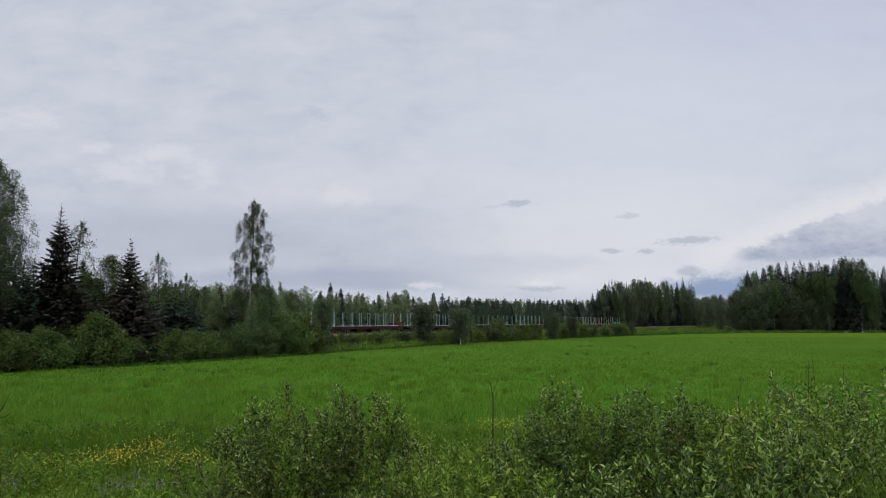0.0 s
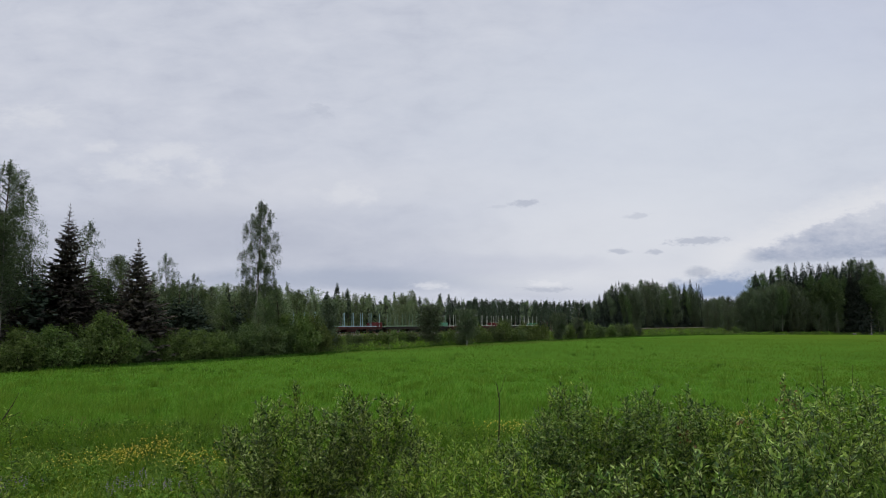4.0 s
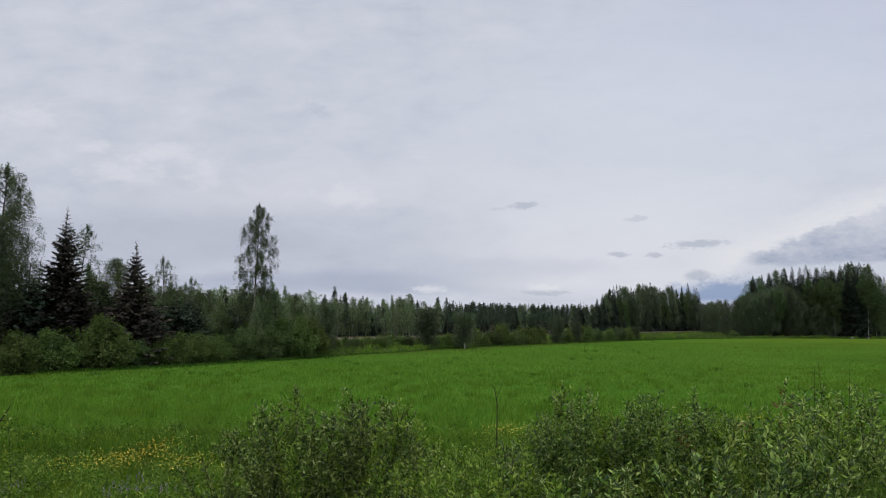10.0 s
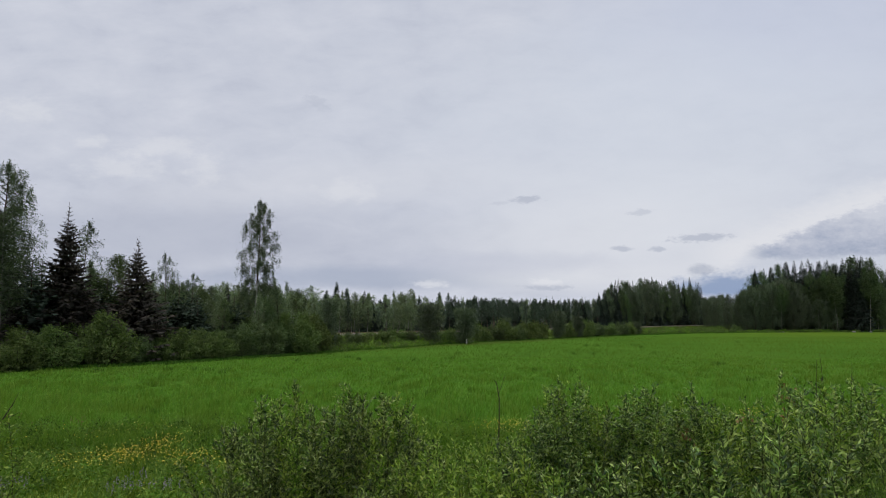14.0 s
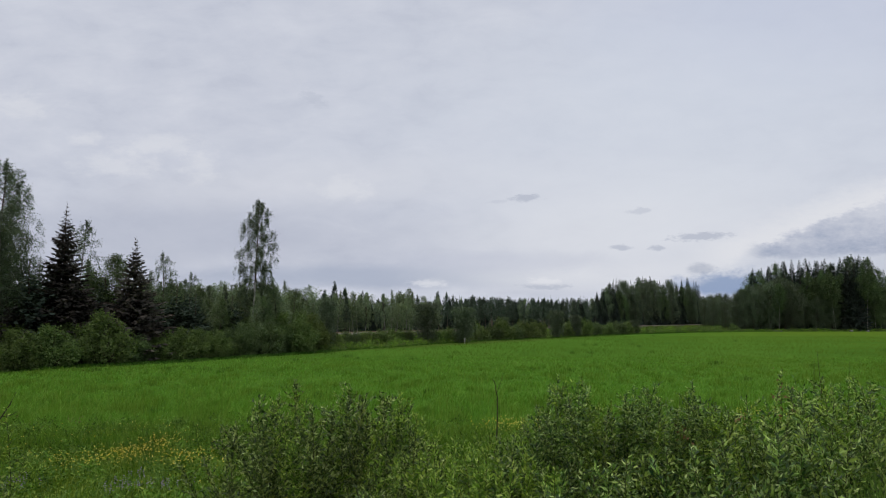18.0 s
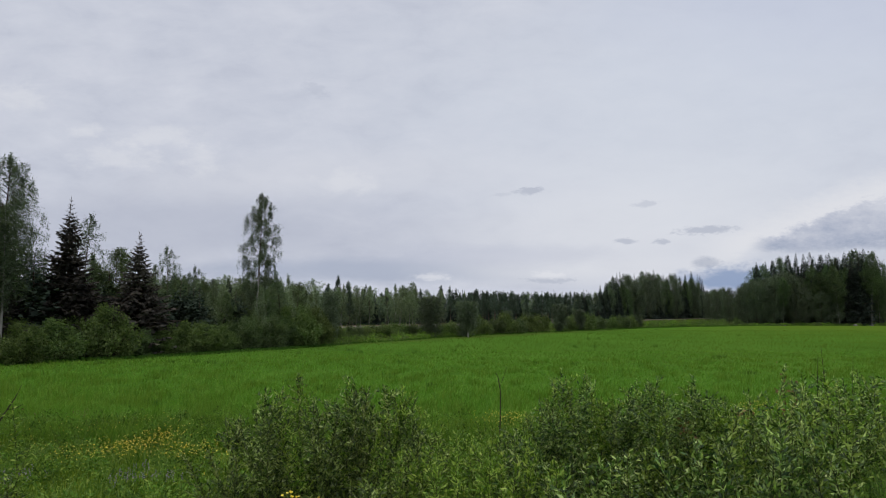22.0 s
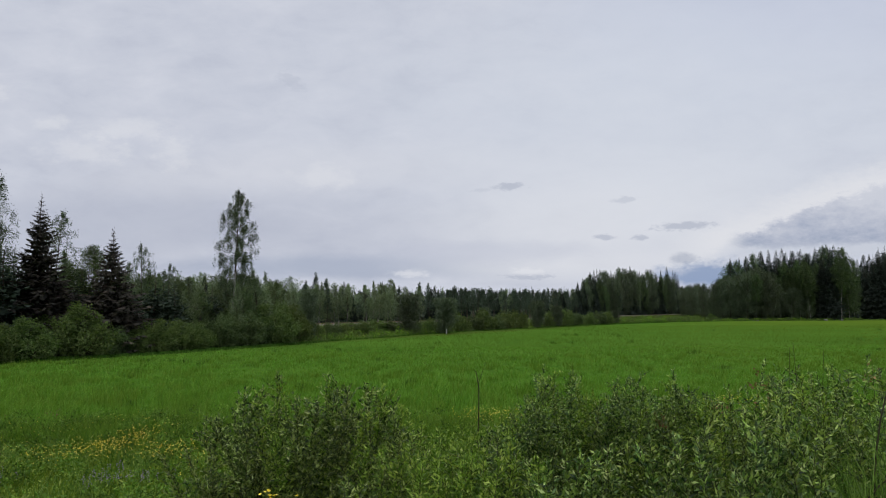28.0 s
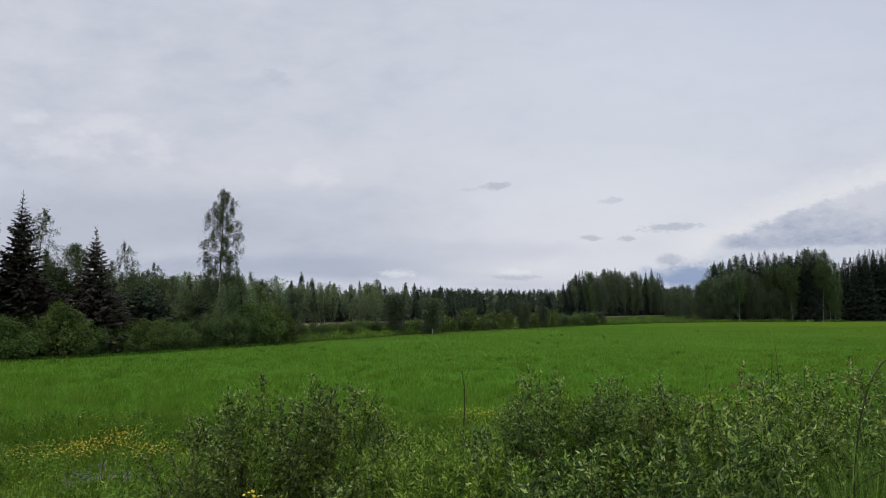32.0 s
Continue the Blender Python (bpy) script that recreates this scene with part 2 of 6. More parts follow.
def ground_material():
    m, k = material("field_ground")
    g = k.add("ShaderNodeNewGeometry").outputs["Position"]
    s = k.add("ShaderNodeSeparateXYZ")
    k.link(g, s.inputs[0])
    big = k.noise(g, 0.05, 4, 0.6)
    rows = k.noise(k.mapped(g, rot=(0, 0, -0.6), scale=(1.6, 0.22, 1.0)), 0.5, 5, 0.6)
    small = k.noise(g, 1.3, 6, 0.7)
    fac = k.math("ADD", k.math("MULTIPLY", big, 0.35), k.math("ADD", k.math("MULTIPLY", rows, 0.3), k.math("MULTIPLY", small, 0.35)))
    crop = k.ramp(fac, [(0.34, (0.037, 0.090, 0.011)), (0.5, (0.058, 0.135, 0.016)), (0.66, (0.086, 0.171, 0.025))])
    # ripening, yellower grass along the far headland
    dry = k.math("MULTIPLY", k.span(s.outputs[0], 25.0, 110.0), k.span(s.outputs[1], 60.0, 190.0))
    crop = k.mix(k.math("MULTIPLY", dry, 0.55), crop, (0.092, 0.130, 0.014))
    meadow = k.ramp(small, [(0.3, (0.030, 0.060, 0.012)), (0.7, (0.085, 0.125, 0.022))])
    col = k.mix(k.span(s.outputs[1], 19.0, 21.0), meadow, crop)
    # rough grass on the railway's bank; the woods' floor beyond it a darker olive
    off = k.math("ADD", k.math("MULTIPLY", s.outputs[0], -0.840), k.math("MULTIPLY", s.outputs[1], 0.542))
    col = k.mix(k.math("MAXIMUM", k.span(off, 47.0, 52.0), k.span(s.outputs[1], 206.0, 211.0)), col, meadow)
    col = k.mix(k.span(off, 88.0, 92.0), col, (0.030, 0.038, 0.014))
    p = k.add("ShaderNodeBsdfPrincipled")
    k.link(col, p.inputs["Base Color"])
    p.inputs["Roughness"].default_value = 1.0
    p.inputs["Specular IOR Level"].default_value = 0.0
    bp = k.add("ShaderNodeBump")
    bp.inputs["Strength"].default_value = 0.6
    bp.inputs["Distance"].default_value = 0.25
    k.link(k.noise(g, 2.2, 6, 0.7), bp.inputs["Height"])
    k.link(bp.outputs[0], p.inputs["Normal"])
    finish(k, p.outputs[0])
    return m


GROUND = ground_material()
CLOUD = cloud_material()
CROPFAR = leaf_material("far_crop_grass", (0.076, 0.160, 0.021), (0.094, 0.190, 0.026), (0.120, 0.218, 0.035), 0.8, 0.3, 0.05, ripe=(0.118, 0.160, 0.020))
CROP = leaf_material("crop_grass", (0.060, 0.148, 0.015), (0.098, 0.208, 0.024), (0.150, 0.258, 0.041), 0.8, 0.3, 0.05, ripe=(0.121, 0.147, 0.019))
MEADOW = leaf_material("meadow_grass", (0.034, 0.092, 0.009), (0.096, 0.180, 0.018), (0.220, 0.290, 0.042), 0.8, 0.3, 0.05)
REED = leaf_material("roadside_grass", (0.055, 0.125, 0.020), (0.115, 0.215, 0.036), (0.210, 0.315, 0.075), 0.6, 0.3, 0.15)
# dark and pale stops paint gap shade and sky glint, besides pale undersides
WILLOW = leaf_material("willow_leaf", (0.010, 0.024, 0.006), (0.072, 0.126, 0.022), (0.260, 0.345, 0.075), 0.40, 0.26, 0.26, (0.45, 0.53, 0.22), 0.5)
SALLOW = leaf_material("sallow_leaf", (0.010, 0.030, 0.008), (0.088, 0.170, 0.030), (0.300, 0.425, 0.090), 0.40, 0.27, 0.28, (0.46, 0.56, 0.22), 0.6)
HERB = leaf_material("herb_leaf", (0.048, 0.110, 0.012), (0.131, 0.230, 0.029), (0.293, 0.408, 0.069), 0.5, 0.35, 0.15, (0.397, 0.491, 0.125), 0.3)
HEDGE = leaf_material("hedge_leaf", (0.052, 0.080, 0.030), (0.085, 0.127, 0.041), (0.128, 0.172, 0.060), 0.6, 0.34, 0.05)
BIRCH = leaf_material("birch_leaf", (0.048, 0.070, 0.046), (0.073, 0.102, 0.064), (0.112, 0.145, 0.092), 0.55, 0.38, 0.12, None, 0.6)
ALDER = leaf_material("alder_leaf", (0.042, 0.068, 0.033), (0.074, 0.110, 0.047), (0.118, 0.160, 0.067), 0.55, 0.38, 0.12)
WEED = leaf_material("weed_leaf", (0.026, 0.068, 0.010), (0.045, 0.104, 0.016), (0.075, 0.145, 0.024), 0.7, 0.3, 0.05)
CLOVER = leaf_material("meadow_leaf", (0.045, 0.095, 0.012), (0.095, 0.170, 0.022), (0.17, 0.25, 0.038), 0.6, 0.3, 0.08)
# AIRY: birch and alder leaf lightened, distance haze put into its colour
AIRY = leaf_material("hazed_young_leaf", (0.082, 0.118, 0.075), (0.138, 0.187, 0.108), (0.208, 0.255, 0.148), 0.6, 0.35, 0.12)
ASPEN = leaf_material("aspen_leaf", (0.048, 0.068, 0.045), (0.076, 0.103, 0.066), (0.112, 0.143, 0.093), 0.55, 0.35, 0.15)
LEAFY = leaf_material("tall_birch_leaf", (0.042, 0.072, 0.034), (0.067, 0.110, 0.047), (0.104, 0.151, 0.069), 0.6, 0.35, 0.1)
SPRUCE = leaf_material("spruce_needles", (0.025, 0.035, 0.030), (0.034, 0.046, 0.038), (0.045, 0.060, 0.048), 0.9, 0.12, 0.02)
THICKET = leaf_material("young_spruce_needles", (0.036, 0.052, 0.040), (0.050, 0.070, 0.053), (0.067, 0.090, 0.066), 0.9, 0.12, 0.02)
RUSTY = leaf_material("rusty_spruce_needles", (0.043, 0.043, 0.039), (0.063, 0.061, 0.053), (0.094, 0.081, 0.068), 0.8, 0.12, 0.05)
PINE = leaf_material("pine_needles", (0.028, 0.047, 0.031), (0.046, 0.072, 0.045), (0.072, 0.104, 0.063), 0.6, 0.12, 0.2)
TWIG = solid_material("twig_bark", (0.016, 0.016, 0.008), (0.045, 0.042, 0.020), 30, 0.9, stretch=(1, 1, 0.3))
BARK = solid_material("conifer_bark", (0.035, 0.026, 0.019), (0.085, 0.06, 0.045), 9, 0.9, stretch=(1, 1, 0.25))
PINEBARK = solid_material("pine_bark", (0.07, 0.055, 0.043), (0.165, 0.125, 0.098), 7, 0.9, stretch=(1, 1, 0.3))
BIRCHBARK = solid_material("birch_bark", (0.035, 0.032, 0.03), (0.30, 0.29, 0.27), 3, 0.8, stretch=(1, 1, 3.0), stops=(0.38, 0.50))
PALEBARK = solid_material("pale_birch_bark", (0.06, 0.06, 0.055), (0.20, 0.195, 0.18), 3, 0.8, stretch=(1, 1, 3.0), stops=(0.30, 0.50))
YELLOW = leaf_material("buttercup_petal", (0.72, 0.53, 0.03), (0.86, 0.69, 0.08), (0.92, 0.80, 0.20), 0.5, 0.2, 0.2)
VIOLET = leaf_material("violet_petal", (0.16, 0.12, 0.21), (0.25, 0.20, 0.32), (0.35, 0.30, 0.42), 0.6, 0.3, 0.1)
SORREL = leaf_material("sorrel_seed", (0.10, 0.062, 0.028), (0.16, 0.100, 0.045), (0.22, 0.145, 0.068), 0.7, 0.2, 0.2)
PALE = solid_material("pale_stake_metal", (0.27, 0.30, 0.27), (0.43, 0.46, 0.41), 5, 0.5, 0.0, 0.05)
TEAL = solid_material("pale_blue_paint", (0.20, 0.33, 0.37), (0.30, 0.43, 0.47), 4, 0.5, 0.0, 0.05)
MOSS = solid_material("dull_green_paint", (0.11, 0.19, 0.12), (0.20, 0.30, 0.20), 4, 0.6, 0.0, 0.05)
# a darker red-brown than RED, on the frames of the red wagons
DARKRED = solid_material("dark_red_brown", (0.03, 0.016, 0.014), (0.075, 0.03, 0.026), 4, 0.8, 0.0, 0.1)
RED = solid_material("red_wagon_paint", (0.055, 0.016, 0.016), (0.125, 0.030, 0.028), 3, 0.8, 0.0, 0.1)
GREEN = solid_material("green_wagon_paint", (0.04, 0.15, 0.09), (0.09, 0.24, 0.16), 3, 0.6, 0.0, 0.05)
DARKSTEEL = solid_material("grimy_steel", (0.014, 0.012, 0.012), (0.05, 0.04, 0.036), 5, 0.7, 0.3, 0.1)
BALLAST = solid_material("ballast_stone", (0.07, 0.062, 0.052), (0.17, 0.15, 0.13), 14, 0.95, 0.0, 0.8)
RAILSTEEL = solid_material("rail_steel", (0.10, 0.06, 0.04), (0.22, 0.15, 0.11), 6, 0.5, 0.7, 0.1)
SLEEPER = solid_material("concrete_sleeper", (0.20, 0.19, 0.18), (0.32, 0.31, 0.29), 8, 0.9)
BOULDER = solid_material("field_boulder", (0.10, 0.10, 0.095), (0.20, 0.195, 0.185), 4, 0.9, 0.0, 0.5)
WHITE = solid_material("weathered_white_paint", (0.28, 0.28, 0.26), (0.48, 0.48, 0.45), 8, 0.7)
ASPHALT = solid_material("asphalt", (0.035, 0.035, 0.036), (0.07, 0.068, 0.066), 20, 0.9, 0.0, 0.5)

# ---- mesh helpers ----
rng = np.random.default_rng(7)


def mesh_from(name, verts, faces, mat, smooth=False, second=None, split=0):
    """One mesh out of an array of points and an array of faces with the same number of corners."""
    me = bpy.data.meshes.new(name)
    verts, faces = np.asarray(verts, float), np.asarray(faces, np.int32)
    k = faces.shape[1]
    me.vertices.add(len(verts))
    me.vertices.foreach_set("co", verts.ravel())
    me.loops.add(faces.size)
    me.loops.foreach_set("vertex_index", faces.ravel())
    me.polygons.add(len(faces))
    me.polygons.foreach_set("loop_start", np.arange(0, faces.size, k, dtype=np.int32))
    if smooth:
        me.polygons.foreach_set("use_smooth", np.ones(len(faces), bool))
    me.materials.append(mat)
    if second:
        me.materials.append(second)
        me.polygons.foreach_set("material_index", (np.arange(len(faces)) >= split).astype(np.int32))
    me.update(calc_edges=True)
    return me


def part(name, me, parent=None, label=""):
    ob = new(name, me)
    ob.parent = parent
    return tagged(ob, label)


def joined(chunks):
    vs, fs, n = [], [], 0
    for v, f in chunks:
        vs.append(v)
        fs.append(f + n)
        n += len(v)
    return np.concatenate(vs), np.concatenate(fs)


def unit(a):
    return a / np.maximum(np.linalg.norm(a, axis=-1, keepdims=True), 1e-9)


def tube(points, radii, sides=6):
    """A tapered tube along points, of quads."""
    p, r = np.asarray(points, float), np.asarray(radii, float)
    d = unit(np.gradient(p, axis=0))
    ref = np.where(np.abs(d[:, 2:3]) > 0.9, [[1.0, 0, 0]], [[0, 0, 1.0]])
    a = unit(np.cross(d, ref))
    b = np.cross(d, a)
    ang = np.arange(sides) * 2 * math.pi / sides
    v = p[:, None] + r[:, None, None] * (np.cos(ang)[None, :, None] * a[:, None] + np.sin(ang)[None, :, None] * b[:, None])
    i = np.arange(len(p) - 1)[:, None] * sides
    j = np.arange(sides)[None]
    f = np.stack([i + j, i + (j + 1) % sides, i + sides + (j + 1) % sides, i + sides + j], -1).reshape(-1, 4)
    return v.reshape(-1, 3), f


def blades_quads(base, axis, side, length, width):
    """Rhombic leaves, each of one folded quad: base, flank, tip, flank."""
    base, axis, side = np.asarray(base), unit(axis), unit(side)
    nrm = np.cross(axis, side)
    l, w = np.broadcast_to(length, len(base))[:, None], np.broadcast_to(width, len(base))[:, None]
    mid = base + axis * l * 0.45
    v = np.stack([base, mid + side * w * 0.5 + nrm * w * 0.12, base + axis * l, mid - side * w * 0.5 + nrm * w * 0.12], 1)
    n = len(base)
    return v.reshape(-1, 3), np.arange(n * 4).reshape(n, 4)


def blades_tris(base, axis, side, length, width):
    """Simple three-cornered sprays for trees far off."""
    base, axis, side = np.asarray(base), unit(axis), unit(side)
    l, w = np.broadcast_to(length, len(base))[:, None], np.broadcast_to(width, len(base))[:, None]
    mid = base + axis * l * 0.3
    v = np.stack([mid + side * w * 0.55, base + axis * l, mid - side * w * 0.55], 1)
    n = len(base)
    return v.reshape(-1, 3), np.arange(n * 3).reshape(n, 3)


def leaves(base, axis, side, length, width):
    """Pointed leaves folded along the midrib and bent down at the tip: four triangles each."""
    base, axis, side = np.asarray(base), unit(axis), unit(side)
    nrm = np.cross(axis, side)
    l, w = np.broadcast_to(length, len(base))[:, None], np.broadcast_to(width, len(base))[:, None]
    up = nrm * w * 0.18
    mid = base + axis * l * 0.5
    v = np.stack([base, mid, base + axis * l - nrm * l * 0.14, mid - axis * l * 0.06 + side * w * 0.5 + up, mid - axis * l * 0.06 - side * w * 0.5 + up], 1)
    n = len(base)
    t = np.array([[0, 1, 3], [1, 2, 3], [0, 4, 1], [1, 4, 2]])
    return v.reshape(-1, 3), (np.arange(n)[:, None, None] * 5 + t[None]).reshape(-1, 3)


def grass(x, y, z, height, width, lean=0.35, bend=(0.0, 0.0), seed=1):
    """Blades of grass of two joints: three triangles each."""
    r = np.random.default_rng(seed)
    n = len(x)
    a = r.uniform(0, 2 * math.pi, n)
    b = r.uniform(0, 2 * math.pi, n)
    s = np.stack([np.cos(a), np.sin(a), np.zeros(n)], 1)
    o = np.stack([np.cos(b), np.sin(b), np.zeros(n)], 1) * (r.uniform(0, lean, n) * height)[:, None]
    o[:, 0] += bend[0] * height
    o[:, 1] += bend[1] * height
    p = np.stack([x, y, z], 1)
    up = np.zeros((n, 3))
    up[:, 2] = height
    w = np.broadcast_to(width, n)[:, None]
    v = np.stack([p - s * w * 0.5, p + s * w * 0.5, p + up * 0.55 + o * 0.35 + s * w * 0.42, p + up * 0.55 + o * 0.35 - s * w * 0.42, p + up * r.uniform(0.75, 1.0, n)[:, None] + o], 1)
    t = np.array([[0, 1, 2], [0, 2, 3], [3, 2, 4]])
    return v.reshape(-1, 3), (np.arange(n)[:, None, None] * 5 + t[None]).reshape(-1, 3)


def box(cx, cy, cz, sx, sy, sz, bevel=0.0):
    bm = bmesh.new()
    bmesh.ops.create_cube(bm, size=1.0)
    bmesh.ops.scale(bm, vec=(sx, sy, sz), verts=bm.verts)
    if bevel:
        bmesh.ops.bevel(bm, geom=bm.edges[:], offset=bevel, segments=1, affect="EDGES")
    bmesh.ops.translate(bm, vec=(cx, cy, cz), verts=bm.verts)
    return bm


def bm_mesh(name, bms, mat):
    me = bpy.data.meshes.new(name)
    whole = bmesh.new()
    for b in bms:
        t = bpy.data.meshes.new("piece")
        b.to_mesh(t)
        b.free()
        whole.from_mesh(t)
        bpy.data.meshes.remove(t)
    whole.to_mesh(me)
    whole.free()
    me.materials.append(mat)
    return me


# ---- the lie of the land ----
TRACK_A, TRACK_D = np.array([-19.5, 123.0]), np.array([0.542, 0.840])
TRACK_N = np.array([0.840, -0.542])
EDGE = np.array([(-75.0, 14.0), (-30.0, 44.0), (-22.5, 53.0), (-16.7, 63.0), (-12.0, 75.0), (1.4, 103.0), (25.0, 136.0), (46.0, 163.0), (66.0, 184.0), (104.0, 206.0), (190.0, 212.0)])


def track_y(b):
    """How far ahead the railway lies at the bearing x / y = b."""
    s = (TRACK_A[0] - TRACK_A[1] * b) / (TRACK_D[1] * b - TRACK_D[0])
    return TRACK_A[1] + TRACK_D[1] * s


def land(x, y):
    """Height of the ground: the road's bank falls to the field; the railway lies on a low bank."""
    x, y = np.asarray(x, float), np.asarray(y, float)
    z = np.interp(y, [-9.0, -7.5, 1.4, 2.2, 8.3, 11.0, 15.0], [0.6, 1.75, 1.75, 1.7, 0.35, 0.1, 0.0])
    off = np.abs((x - TRACK_A[0]) * TRACK_N[0] + (y - TRACK_A[1]) * TRACK_N[1])
    z = np.maximum(z, np.interp(off, [0.0, 3.4, 8.5], [0.85, 0.85, 0.0]))
    return z + 0.05 * np.sin(x * 0.31 + 0.7) * np.sin(y * 0.23) * np.clip((y - 14) / 10, 0, 1)


def build_ground():
    g = np.unique(np.concatenate([-np.geomspace(60, 4900, 22), np.arange(-60, 60.1, 2.0), np.geomspace(60, 4900, 26)]))
    h = np.unique(np.concatenate([-np.geomspace(12, 4900, 14), np.arange(-12, 24, 0.5), np.arange(24, 340, 4.0), np.geomspace(340, 4900, 14)]))
    X, Y = np.meshgrid(g, h)
    v = np.stack([X, Y, land(X, Y)], -1).reshape(-1, 3)
    i = (np.arange(len(h) - 1)[:, None] * len(g) + np.arange(len(g) - 1)[None])
    f = np.stack([i, i + 1, i + 1 + len(g), i + len(g)], -1).reshape(-1, 4)
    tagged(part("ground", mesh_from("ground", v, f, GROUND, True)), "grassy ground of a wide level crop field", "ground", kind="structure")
    xs = np.linspace(-400, 400, 60)
    prof = [(-6.9, 1.752), (-6.7, 1.775), (-3.0, 1.82), (0.5, 1.775), (0.7, 1.752)]
    v = np.array([(x, y, z) for x in xs for y, z in prof])
    n = len(prof)
    f = np.array([(a * n + b, (a + 1) * n + b, (a + 1) * n + b + 1, a * n + b + 1) for a in range(len(xs) - 1) for b in range(n - 1)])
    tagged(part("road", mesh_from("road", v, f, ASPHALT, True)), "narrow grey asphalt country road on a bank", "road", kind="structure")


def build_deck():
    rr = np.concatenate([[1.0], np.linspace(120, 4550, 36)])
    aa = np.linspace(0, 2 * math.pi, 65)[:-1]
    R, A = np.meshgrid(rr, aa, indexing="ij")
    Z = 400 * (1 - (R / 4550) ** 2)
    v = np.stack([R * np.sin(A), R * np.cos(A), Z], -1).reshape(-1, 3)
    n = len(aa)
    i, j = np.arange(len(rr) - 1)[:, None] * n, np.arange(n)[None]
    f = np.stack([i + j, i + (j + 1) % n, i + n + (j + 1) % n, i + n + j], -1).reshape(-1, 4)
    ob = part("cloud_deck", mesh_from("cloud_deck", v, f, CLOUD, True))
    ob.location = EYE
    return tagged(ob, "grey layered clouds drifting over the field", "clouds", kind="structure")


def track_point(s, off=0.0):
    return TRACK_A + TRACK_D * s + TRACK_N * off


TRACK_TURN = math.degrees(math.atan2(-TRACK_D[0], TRACK_D[1]))


def build_railway():
    ss = np.arange(-800, 1500.1, 20.0)
    def strip(prof):
        n = len(prof)
        v = np.array([(*track_point(s, o), z) for s in ss for o, z in prof])
        f = np.array([(a * n + b, (a + 1) * n + b, (a + 1) * n + b + 1, a * n + b + 1) for a in range(len(ss) - 1) for b in range(n - 1)])
        return v, f
    bed = part("track_bed", mesh_from("track_bed", *strip([(-3.3, 0.80), (-2.3, 0.97), (-1.5, 1.13), (1.5, 1.13), (2.3, 0.97), (3.3, 0.80)]), BALLAST, True))
    tagged(bed, "grey-brown crushed stone bed of a single railway track", "track bed", kind="structure")
    for o in (-0.76, 0.76):
        r = [(o - 0.07, 1.17), (o - 0.06, 1.19), (o - 0.02, 1.2), (o - 0.035, 1.3), (o - 0.035, 1.33), (o + 0.035, 1.33), (o + 0.035, 1.3), (o + 0.02, 1.2), (o + 0.06, 1.19), (o + 0.07, 1.17)]
        tagged(part("rail", mesh_from("rail", *strip(r), RAILSTEEL)), "rusty steel rail on concrete sleepers", "rail", "rails of the track", "structure")
    c, s_ = TRACK_D, TRACK_N
    ch = []
    corner = np.array([(a, b, h) for h in (1.10, 1.168) for a, b in ((-0.12, -1.25), (0.12, -1.25), (0.12, 1.25), (-0.12, 1.25))])
    fc = np.array([(0, 1, 5, 4), (1, 2, 6, 5), (2, 3, 7, 6), (3, 0, 4, 7), (4, 5, 6, 7)])
    for q in np.arange(-60, 300, 0.62):
        p = track_point(q)
        v = np.zeros((8, 3))
        v[:, :2] = p + corner[:, :1] * c + corner[:, 1:2] * s_
        v[:, 2] = corner[:, 2]
        ch.append((v, fc))
    tagged(part("sleepers", mesh_from("sleepers", *joined(ch), SLEEPER)), "concrete sleepers under the rails", "sleepers", kind="stuff")


